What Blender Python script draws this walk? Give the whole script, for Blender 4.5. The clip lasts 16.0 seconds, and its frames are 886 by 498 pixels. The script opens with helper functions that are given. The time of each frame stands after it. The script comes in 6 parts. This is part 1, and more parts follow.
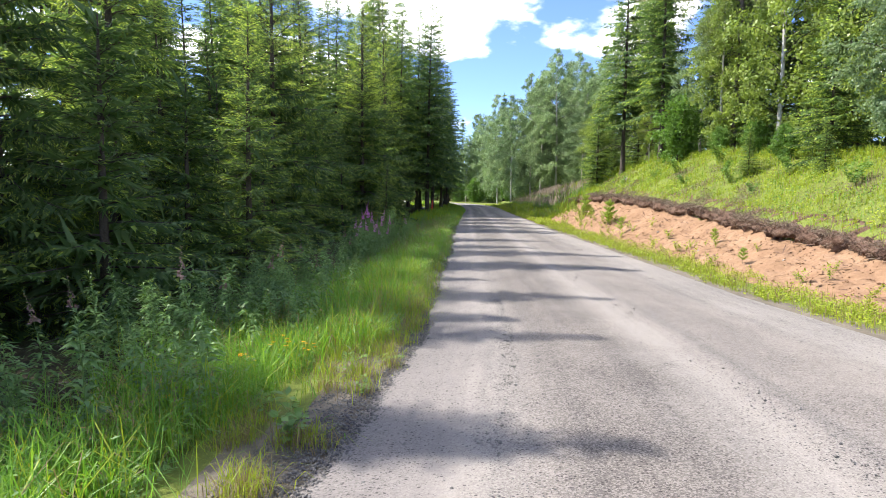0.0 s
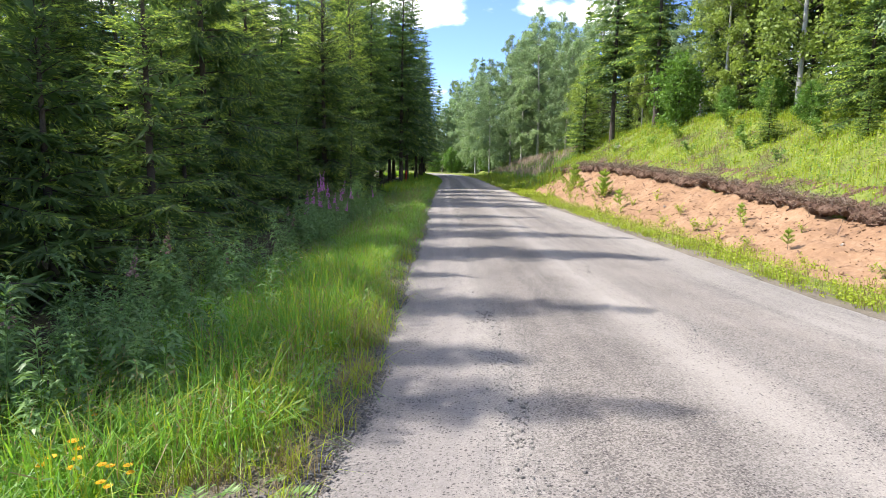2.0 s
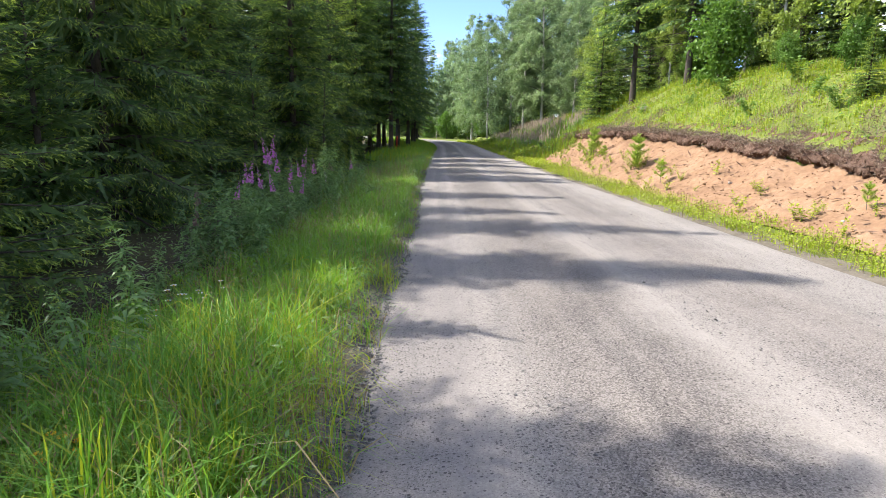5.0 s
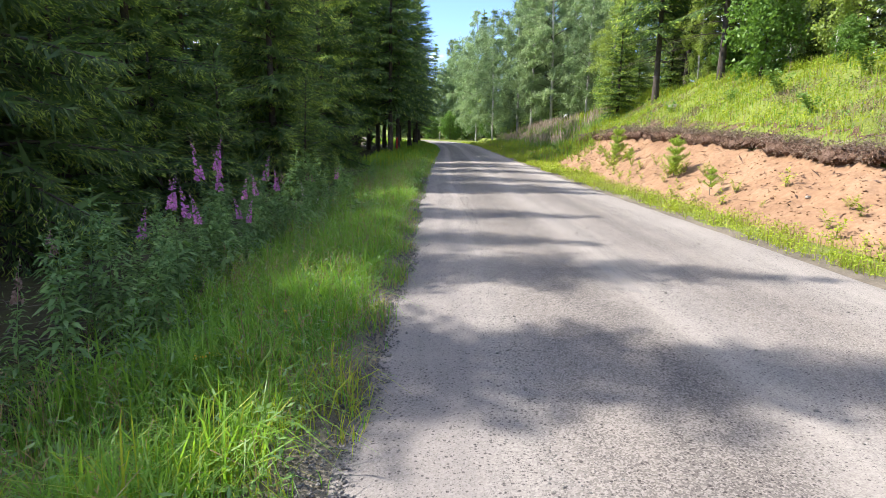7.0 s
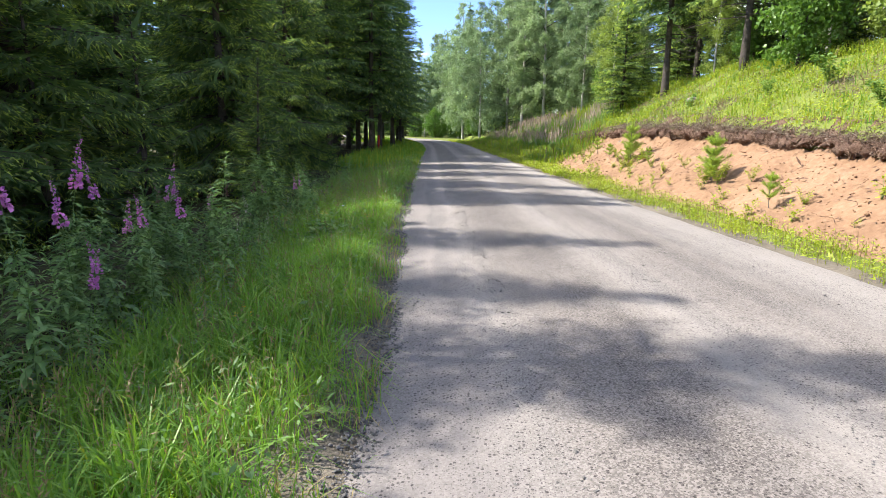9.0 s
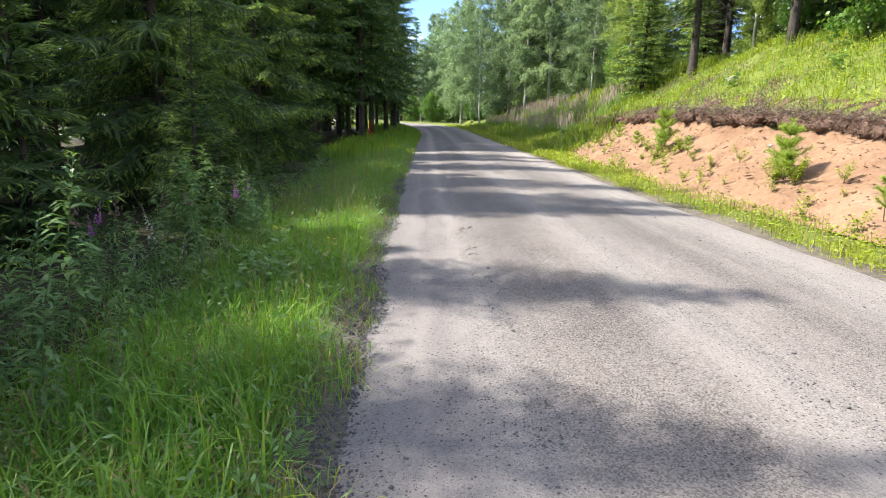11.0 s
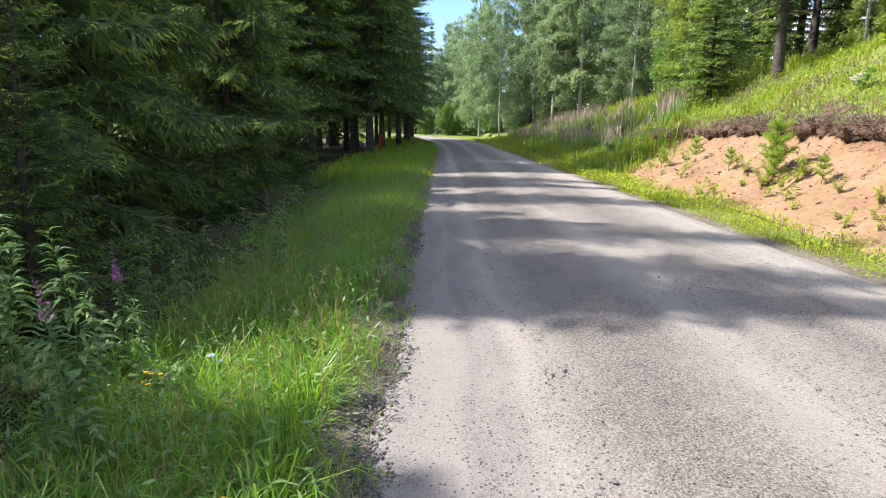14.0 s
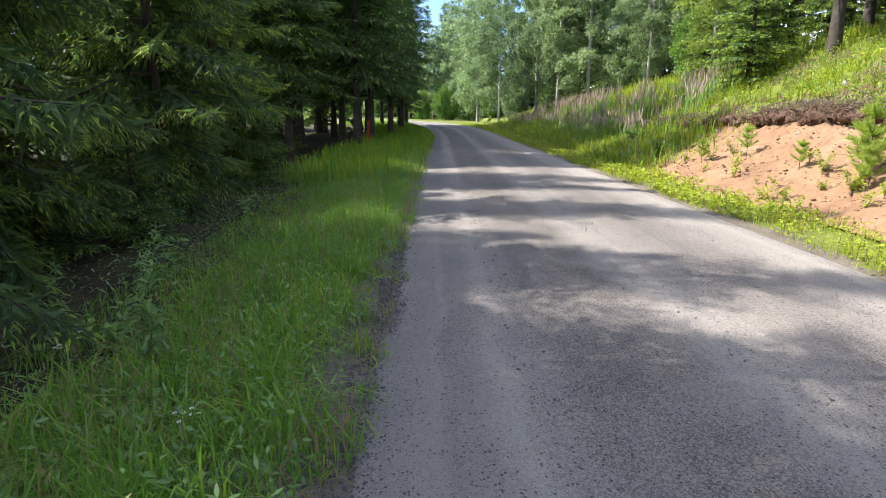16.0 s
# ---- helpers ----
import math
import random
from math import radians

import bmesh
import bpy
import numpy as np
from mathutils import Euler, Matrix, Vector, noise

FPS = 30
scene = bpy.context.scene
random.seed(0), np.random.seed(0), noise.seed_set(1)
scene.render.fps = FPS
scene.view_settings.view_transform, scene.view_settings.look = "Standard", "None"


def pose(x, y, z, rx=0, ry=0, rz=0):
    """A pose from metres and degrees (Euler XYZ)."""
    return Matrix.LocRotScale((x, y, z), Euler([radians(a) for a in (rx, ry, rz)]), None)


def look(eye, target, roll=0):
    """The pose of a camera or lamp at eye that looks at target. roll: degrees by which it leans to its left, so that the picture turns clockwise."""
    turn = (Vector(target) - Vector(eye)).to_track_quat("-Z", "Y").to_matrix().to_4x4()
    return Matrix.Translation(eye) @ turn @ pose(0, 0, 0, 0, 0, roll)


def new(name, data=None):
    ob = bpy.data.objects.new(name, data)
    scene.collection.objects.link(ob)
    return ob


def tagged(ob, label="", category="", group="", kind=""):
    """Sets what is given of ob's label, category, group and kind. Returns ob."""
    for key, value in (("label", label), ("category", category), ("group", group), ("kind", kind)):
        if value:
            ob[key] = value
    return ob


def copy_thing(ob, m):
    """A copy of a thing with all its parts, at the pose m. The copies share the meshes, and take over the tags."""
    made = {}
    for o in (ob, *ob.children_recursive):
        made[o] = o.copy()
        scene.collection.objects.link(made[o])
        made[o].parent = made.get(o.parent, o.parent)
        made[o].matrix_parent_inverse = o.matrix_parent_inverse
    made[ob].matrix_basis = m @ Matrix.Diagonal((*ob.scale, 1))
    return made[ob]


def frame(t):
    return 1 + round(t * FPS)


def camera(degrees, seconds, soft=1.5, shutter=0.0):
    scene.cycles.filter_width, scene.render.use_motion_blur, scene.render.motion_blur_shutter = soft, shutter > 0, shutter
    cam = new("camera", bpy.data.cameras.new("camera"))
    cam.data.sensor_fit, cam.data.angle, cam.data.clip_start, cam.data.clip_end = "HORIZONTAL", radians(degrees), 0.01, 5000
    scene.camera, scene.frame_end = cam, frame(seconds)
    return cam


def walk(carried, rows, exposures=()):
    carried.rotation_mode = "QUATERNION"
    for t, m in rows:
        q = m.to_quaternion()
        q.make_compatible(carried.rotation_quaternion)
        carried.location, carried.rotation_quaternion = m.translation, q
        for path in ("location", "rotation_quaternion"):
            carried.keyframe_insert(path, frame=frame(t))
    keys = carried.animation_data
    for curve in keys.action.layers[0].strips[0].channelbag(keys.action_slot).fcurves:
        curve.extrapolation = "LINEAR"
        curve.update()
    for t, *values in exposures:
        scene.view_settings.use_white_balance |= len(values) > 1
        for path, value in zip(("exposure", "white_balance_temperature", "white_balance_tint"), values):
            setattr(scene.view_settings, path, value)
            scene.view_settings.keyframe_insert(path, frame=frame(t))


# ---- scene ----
# the walk
cam = camera(73.3, 16.0, soft=0.5)
METRES, EYE, TILT, LEAN, TURN = 22.4, 1.5, 0.0, 0.0, 0.0
ROWS = [
    (0.0, 0.0, 0.0, 0.0, 0.05, -5.73, -0.5),
    (0.5, -0.0009, 0.0345, -0.0016, -0.02, -5.89, -0.41),
    (1.0, 0.0011, 0.0675, -0.0023, -0.78, -6.6, -0.59),
    (1.5, 0.0021, 0.101, -0.0031, -1.32, -7.47, -0.44),
    (2.0, 0.0046, 0.1327, -0.0037, -2.2, -8.53, -0.57),
    (2.5, 0.0032, 0.1645, -0.0054, -3.24, -9.58, -0.67),
    (3.0, 0.0046, 0.1943, -0.0059, -3.61, -10.42, -0.59),
    (3.5, 0.0044, 0.2253, -0.0081, -3.68, -11.08, -0.76),
    (6.0, 0.0119, 0.3766, -0.009, -2.34, -11.73, -0.61),
    (6.5, 0.0131, 0.4067, -0.0091, -2.35, -11.68, -0.64),
    (7.0, 0.0128, 0.4399, -0.0087, -2.5, -11.64, -0.55),
    (7.5, 0.0128, 0.4709, -0.0094, -3.21, -11.36, -0.56),
    (8.0, 0.0121, 0.5045, -0.0112, -3.61, -11.49, -0.61),
    (8.5, 0.0142, 0.5354, -0.01, -3.35, -11.84, -0.42),
    (9.0, 0.014, 0.569, -0.0111, -4.0, -11.83, -0.56),
    (11.5, 0.0227, 0.7238, -0.0121, -4.26, -13.5, -0.6),
    (12.0, 0.0205, 0.7531, -0.0136, -3.87, -13.53, -0.37),
    (12.5, 0.0207, 0.7853, -0.012, -3.73, -13.35, -0.41),
    (13.0, 0.0195, 0.8161, -0.0123, -3.92, -12.93, -0.39),
    (13.5, 0.0204, 0.849, -0.0125, -3.21, -12.37, -0.31),
    (14.0, 0.0223, 0.88, -0.0131, -2.94, -12.15, -0.24),
    (14.5, 0.0247, 0.9104, -0.0129, -2.87, -12.47, -0.25),
    (15.0, 0.0287, 0.939, -0.0124, -2.79, -12.7, -0.11),
    (15.5, 0.0295, 0.9686, -0.0131, -2.67, -13.2, -0.07),
    (16.0, 0.03, 0.998, -0.0119, -3.24, -13.63, -0.11),
]
walk(cam, [(t, pose(0, 0, EYE, TILT, LEAN, TURN) @ pose(METRES * x, METRES * y, METRES * z, 90 + pitch, roll, yaw)) for t, x, y, z, yaw, pitch, roll in ROWS],
     exposures=((0.0, 1.68), (3.5, 1.72), (8.0, 1.80), (12.0, 1.84), (16.0, 1.84)))

# ---- sky, sun and exposure ----
SUN_EL, SUN_AZ = 48.5, -80.0  # height, and turn from straight ahead towards the right
sun_way = Vector((math.cos(radians(SUN_EL)) * math.sin(radians(SUN_AZ)), math.cos(radians(SUN_EL)) * math.cos(radians(SUN_AZ)), math.sin(radians(SUN_EL))))
sun = new("sun", bpy.data.lights.new("sun", "SUN"))
sun.data.energy, sun.data.angle, sun.data.color = 3.35, radians(0.6), (1.0, 0.95, 0.87)
sun.matrix_world = look(sun_way * 60, (0, 0, 0))


def node(tree, kind, **values):
    n = tree.nodes.new(kind)
    for key, value in values.items():
        n.inputs[key.replace("_", " ")].default_value = value
    return n


world = bpy.data.worlds.new("sky")
scene.world = world
world.use_nodes = True
wt = world.node_tree
wt.nodes.clear()
sky = wt.nodes.new("ShaderNodeTexSky")
sky.sky_type, sky.sun_disc = "NISHITA", False
sky.sun_elevation, sky.sun_rotation = radians(SUN_EL), radians(SUN_AZ)
sky.air_density, sky.dust_density, sky.ozone_density = 0.75, 0.2, 3.0
wcoord = wt.nodes.new("ShaderNodeTexCoord")
wmap = wt.nodes.new("ShaderNodeMapping")
wmap.inputs["Scale"].default_value = (1.0, 1.0, 2.1)
wmap.inputs["Location"].default_value = (0.2, 1.3, 0.7)
cloud = node(wt, "ShaderNodeTexNoise", Scale=4.6, Detail=7.0, Roughness=0.52)
cloud_edge = wt.nodes.new("ShaderNodeMapRange")
cloud_edge.interpolation_type = "SMOOTHSTEP"
cloud_edge.inputs["From Min"].default_value, cloud_edge.inputs["From Max"].default_value = 0.515, 0.62
cloud_mix = wt.nodes.new("ShaderNodeMixRGB")
cloud_mix.inputs["Color2"].default_value = (7.6, 7.6, 7.7, 1)
wbg = node(wt, "ShaderNodeBackground", Strength=0.150)
wout = wt.nodes.new("ShaderNodeOutputWorld")
wt.links.new(wcoord.outputs["Generated"], wmap.inputs["Vector"])
wt.links.new(wmap.outputs["Vector"], cloud.inputs["Vector"])
wt.links.new(cloud.outputs["Fac"], cloud_edge.inputs["Value"])
wt.links.new(cloud_edge.outputs["Result"], cloud_mix.inputs["Fac"])
blue = wt.nodes.new("ShaderNodeMixRGB")
blue.blend_type = "MULTIPLY"
blue.inputs["Fac"].default_value, blue.inputs["Color2"].default_value = 1.0, (0.52, 0.56, 0.73, 1)
wt.links.new(sky.outputs["Color"], blue.inputs["Color1"])
wt.links.new(blue.outputs["Color"], cloud_mix.inputs["Color1"])
wt.links.new(cloud_mix.outputs["Color"], wbg.inputs["Color"])
wt.links.new(wbg.outputs["Background"], wout.inputs["Surface"])

# ---- materials ----
def rgb(c):
    return (*c, 1.0)


def surface(name, colours, scale, rough=0.9, bump=0.4, bump_scale=60.0, bump_size=0.01, second=None, space="Object"):
    """A matt surface: a ramp of colours over a broad noise, mixed with a fine one, and relief."""
    m = bpy.data.materials.new(name)
    m.use_nodes = True
    t = m.node_tree
    b = t.nodes["Principled BSDF"]
    b.inputs["Roughness"].default_value = rough
    b.inputs["Specular IOR Level"].default_value = 0.25
    co = t.nodes.new("ShaderNodeTexCoord")
    n1 = node(t, "ShaderNodeTexNoise", Scale=scale, Detail=6.0, Roughness=0.6)
    n2 = node(t, "ShaderNodeTexNoise", Scale=scale * 14, Detail=4.0, Roughness=0.65)
    add = t.nodes.new("ShaderNodeMixRGB")
    add.inputs["Fac"].default_value = 0.45
    ramp = t.nodes.new("ShaderNodeValToRGB")
    els = ramp.color_ramp.elements
    while len(els) < len(colours):
        els.new(0.5)
    for i, c in enumerate(colours):
        els[i].position = 0.3 + 0.4 * i / (len(colours) - 1)
        els[i].color = rgb(c)
    n3 = node(t, "ShaderNodeTexNoise", Scale=bump_scale, Detail=5.0, Roughness=0.65)
    bp = node(t, "ShaderNodeBump", Strength=bump, Distance=bump_size)
    for n in (n1, n2, n3):
        t.links.new(co.outputs[space], n.inputs["Vector"])
    t.links.new(n1.outputs["Fac"], add.inputs["Color1"])
    t.links.new(n2.outputs["Fac"], add.inputs["Color2"])
    t.links.new(add.outputs["Color"], ramp.inputs["Fac"])
    t.links.new(ramp.outputs["Color"], b.inputs["Base Color"])
    t.links.new(n3.outputs["Fac"], bp.inputs["Height"])
    t.links.new(bp.outputs["Normal"], b.inputs["Normal"])
    return m


def leafy(name, dark, light, rough=0.5, through_share=0.35, tint=(1.15, 1.18, 0.58), patch=0.6):
    """Leaf or needle: varies leaf by leaf and plant by plant, and lets light through."""
    m = bpy.data.materials.new(name)
    m.use_nodes = True
    t = m.node_tree
    b = t.nodes["Principled BSDF"]
    out = t.nodes["Material Output"]
    b.inputs["Roughness"].default_value = rough
    b.inputs["Specular IOR Level"].default_value = 0.3
    geo = t.nodes.new("ShaderNodeNewGeometry")
    info = t.nodes.new("ShaderNodeObjectInfo")
    n1 = node(t, "ShaderNodeTexNoise", Scale=patch, Detail=3.0)
    t.links.new(geo.outputs["Position"], n1.inputs["Vector"])
    s1 = t.nodes.new("ShaderNodeMath")
    s1.operation = "MULTIPLY_ADD"
    s1.inputs[1].default_value = 0.5
    t.links.new(geo.outputs["Random Per Island"], s1.inputs[0])
    t.links.new(n1.outputs["Fac"], s1.inputs[2])
    s2 = t.nodes.new("ShaderNodeMath")
    s2.operation = "MULTIPLY_ADD"
    s2.inputs[1].default_value = 0.3
    t.links.new(info.outputs["Random"], s2.inputs[0])
    t.links.new(s1.outputs["Value"], s2.inputs[2])
    fac = t.nodes.new("ShaderNodeMapRange")
    fac.inputs["From Min"].default_value, fac.inputs["From Max"].default_value = 0.4, 1.25
    t.links.new(s2.outputs["Value"], fac.inputs["Value"])
    mix = t.nodes.new("ShaderNodeMixRGB")
    mix.inputs["Color1"].default_value, mix.inputs["Color2"].default_value = rgb(dark), rgb(light)
    t.links.new(fac.outputs["Result"], mix.inputs["Fac"])
    t.links.new(mix.outputs["Color"], b.inputs["Base Color"])
    warm = t.nodes.new("ShaderNodeMixRGB")
    warm.blend_type = "MULTIPLY"
    warm.inputs["Fac"].default_value = 1.0
    warm.inputs["Color2"].default_value = rgb(tint)
    t.links.new(mix.outputs["Color"], warm.inputs["Color1"])
    tr = t.nodes.new("ShaderNodeBsdfTranslucent")
    t.links.new(warm.outputs["Color"], tr.inputs["Color"])
    ms = t.nodes.new("ShaderNodeMixShader")
    ms.inputs["Fac"].default_value = through_share
    t.links.new(b.outputs["BSDF"], ms.inputs[1])
    t.links.new(tr.outputs["BSDF"], ms.inputs[2])
    t.links.new(ms.outputs["Shader"], out.inputs["Surface"])
    return m


def gravel(name):
    """Crushed grey gravel: fine stones, pale packed wheel lines and darker loose bands along the road, the left edge
    one with tree shade in its tone (UV in metres).
    """
    m = bpy.data.materials.new(name)
    m.use_nodes = True
    t = m.node_tree
    b = t.nodes["Principled BSDF"]
    b.inputs["Roughness"].default_value = 0.88
    b.inputs["Specular IOR Level"].default_value = 0.3
    uv = t.nodes.new("ShaderNodeUVMap")
    uv.uv_map = "across"
    def mapped(sx, sy):
        mp = t.nodes.new("ShaderNodeMapping")
        mp.inputs["Scale"].default_value = (sx, sy, 1)
        t.links.new(uv.outputs["UV"], mp.inputs["Vector"])
        return mp
    lines = node(t, "ShaderNodeTexNoise", Scale=1.0, Detail=3.0, Roughness=0.55)
    t.links.new(mapped(2.3, 0.035).outputs["Vector"], lines.inputs["Vector"])
    thin = node(t, "ShaderNodeTexNoise", Scale=1.0, Detail=3.0, Roughness=0.6)
    t.links.new(mapped(7.0, 0.12).outputs["Vector"], thin.inputs["Vector"])
    blot = node(t, "ShaderNodeTexNoise", Scale=0.55, Detail=6.0, Roughness=0.6)
    t.links.new(mapped(1, 0.6).outputs["Vector"], blot.inputs["Vector"])
    stone = node(t, "ShaderNodeTexVoronoi", Scale=112.0)
    t.links.new(uv.outputs["UV"], stone.inputs["Vector"])
    coarse = node(t, "ShaderNodeTexVoronoi", Scale=33.0)
    t.links.new(uv.outputs["UV"], coarse.inputs["Vector"])
    fine = node(t, "ShaderNodeTexNoise", Scale=130.0, Detail=3.0, Roughness=0.7)
    t.links.new(uv.outputs["UV"], fine.inputs["Vector"])
    def mixed(a, bb, f):
        x = t.nodes.new("ShaderNodeMixRGB")
        x.inputs["Fac"].default_value = f
        t.links.new(a, x.inputs["Color1"])
        t.links.new(bb, x.inputs["Color2"])
        return x.outputs["Color"]
    sep = t.nodes.new("ShaderNodeSeparateXYZ")
    t.links.new(uv.outputs["UV"], sep.inputs["Vector"])
    def band(middle, half, soft, wobble):
        """1 inside a strip along the road, with a ragged edge."""
        shift = t.nodes.new("ShaderNodeMath")
        shift.operation = "MULTIPLY_ADD"
        shift.inputs[1].default_value = wobble
        t.links.new(ragged.outputs["Fac"], shift.inputs[0])
        t.links.new(sep.outputs["X"], shift.inputs[2])
        off = t.nodes.new("ShaderNodeMath")
        off.operation = "SUBTRACT"
        off.inputs[1].default_value = middle + wobble * 0.5
        t.links.new(shift.outputs["Value"], off.inputs[0])
        ab = t.nodes.new("ShaderNodeMath")
        ab.operation = "ABSOLUTE"
        t.links.new(off.outputs["Value"], ab.inputs[0])
        mr = t.nodes.new("ShaderNodeMapRange")
        mr.interpolation_type = "SMOOTHSTEP"
        mr.inputs["From Min"].default_value, mr.inputs["From Max"].default_value = half + soft, half
        t.links.new(ab.outputs["Value"], mr.inputs["Value"])
        return mr.outputs["Result"]
    ragged = node(t, "ShaderNodeTexNoise", Scale=1.0, Detail=5.0, Roughness=0.65)
    t.links.new(mapped(1.6, 1.1).outputs["Vector"], ragged.inputs["Vector"])
    base = mixed(mixed(lines.outputs["Fac"], thin.outputs["Fac"], 0.3), blot.outputs["Fac"], 0.35)
    ramp = t.nodes.new("ShaderNodeValToRGB")
    els = ramp.color_ramp.elements
    els.new(0.5)
    for e, p, c in zip(els, (0.34, 0.5, 0.66), ((0.215, 0.197, 0.184), (0.280, 0.252, 0.230), (0.345, 0.308, 0.276))):
        e.position, e.color = p, rgb(c)
    t.links.new(base, ramp.inputs["Fac"])
    bw = t.nodes.new("ShaderNodeRGBToBW")
    t.links.new(stone.outputs["Color"], bw.inputs["Color"])
    bw2 = t.nodes.new("ShaderNodeRGBToBW")
    t.links.new(coarse.outputs["Color"], bw2.inputs["Color"])
    grain = mixed(mixed(bw.outputs["Val"], fine.outputs["Fac"], 0.42), bw2.outputs["Val"], 0.06)
    gr = t.nodes.new("ShaderNodeMapRange")
    gr.inputs["From Min"].default_value, gr.inputs["From Max"].default_value = 0.25, 0.75
    gr.inputs["To Min"].default_value, gr.inputs["To Max"].default_value = 0.70, 1.28
    t.links.new(grain, gr.inputs["Value"])
    mul = t.nodes.new("ShaderNodeMixRGB")
    mul.blend_type = "MULTIPLY"
    mul.inputs["Fac"].default_value = 1.0
    t.links.new(ramp.outputs["Color"], mul.inputs["Color1"])
    t.links.new(gr.outputs["Result"], mul.inputs["Color2"])
    colour = mul.outputs["Color"]
    packed = t.nodes.new("ShaderNodeMapRange")
    packed.inputs["From Min"].default_value, packed.inputs["From Max"].default_value = 0.58, 0.40
    packed.inputs["To Min"].default_value, packed.inputs["To Max"].default_value = 0.42, 1.0
    t.links.new(mixed(lines.outputs["Fac"], blot.outputs["Fac"], 0.45), packed.inputs["Value"])
    t.links.new(packed.outputs["Result"], mul.inputs["Fac"])
    def darkened(colour, fac, tone, share):
        k = t.nodes.new("ShaderNodeMath")
        k.operation = "MULTIPLY"
        k.inputs[1].default_value = share
        t.links.new(fac, k.inputs[0])
        x = t.nodes.new("ShaderNodeMixRGB")
        x.blend_type = "MULTIPLY"
        x.inputs["Color2"].default_value = rgb(tone)
        t.links.new(k.outputs["Value"], x.inputs["Fac"])
        t.links.new(colour, x.inputs["Color1"])
        return x.outputs["Color"]
    loose = t.nodes.new("ShaderNodeMapRange")
    loose.inputs["From Min"].default_value, loose.inputs["From Max"].default_value = 0.57, 0.42
    loose.inputs["To Min"].default_value = 0.12
    t.links.new(mixed(mixed(lines.outputs["Fac"], blot.outputs["Fac"], 0.5), ragged.outputs["Fac"], 0.45), loose.inputs["Value"])
    def stones(scale, share):
        """Round dark stones of one size; share of the cells that hold one, more where the gravel is loose."""
        cell = node(t, "ShaderNodeTexVoronoi", Scale=scale)
        t.links.new(uv.outputs["UV"], cell.inputs["Vector"])
        pick = t.nodes.new("ShaderNodeSeparateColor")
        t.links.new(cell.outputs["Color"], pick.inputs["Color"])
        limit = t.nodes.new("ShaderNodeMath")
        limit.operation = "MULTIPLY"
        limit.inputs[1].default_value = share
        t.links.new(loose.outputs["Result"], limit.inputs[0])
        held = t.nodes.new("ShaderNodeMath")
        held.operation = "LESS_THAN"
        t.links.new(pick.outputs["Red"], held.inputs[0])
        t.links.new(limit.outputs["Value"], held.inputs[1])
        spot = t.nodes.new("ShaderNodeMapRange")
        spot.inputs["From Min"].default_value, spot.inputs["From Max"].default_value = 0.46, 0.30
        t.links.new(cell.outputs["Distance"], spot.inputs["Value"])
        k = t.nodes.new("ShaderNodeMath")
        k.operation = "MULTIPLY"
        t.links.new(held.outputs["Value"], k.inputs[0])
        t.links.new(spot.outputs["Result"], k.inputs[1])
        return k.outputs["Value"]
    colour = darkened(colour, stones(105.0, 0.50), (0.42, 0.41, 0.43), 0.9)
    colour = darkened(colour, stones(52.0, 0.28), (0.32, 0.31, 0.33), 0.95)
    # left edge strip: coarse gravel, with the tree shade over it toned in
    colour = darkened(colour, band(0.25, 0.38, 0.35, 0.5), (0.60, 0.60, 0.64), 0.6)
    # strips of loose darker stone between the wheel tracks
    def strewn(middle, half, soft, wobble):
        k = t.nodes.new("ShaderNodeMath")
        k.operation = "MULTIPLY"
        t.links.new(band(middle, half, soft, wobble), k.inputs[0])
        t.links.new(ragged_chips.outputs["Result"], k.inputs[1])
        return k.outputs["Value"]
    ragged_chips = t.nodes.new("ShaderNodeMapRange")
    ragged_chips.inputs["From Min"].default_value, ragged_chips.inputs["From Max"].default_value = 0.62, 0.40
    ragged_chips.inputs["To Min"].default_value = 0.42
    t.links.new(mixed(bw.outputs["Val"], ragged.outputs["Fac"], 0.45), ragged_chips.inputs["Value"])
    colour = darkened(colour, strewn(1.65, 0.22, 0.65, 0.35), (0.40, 0.385, 0.385), 0.9)
    colour = darkened(colour, strewn(3.30, 0.20, 0.80, 0.35), (0.48, 0.46, 0.46), 0.75)
    t.links.new(colour, b.inputs["Base Color"])
    bp = node(t, "ShaderNodeBump", Strength=1.0, Distance=0.012)
    t.links.new(grain, bp.inputs["Height"])
    t.links.new(bp.outputs["Normal"], b.inputs["Normal"])
    return m


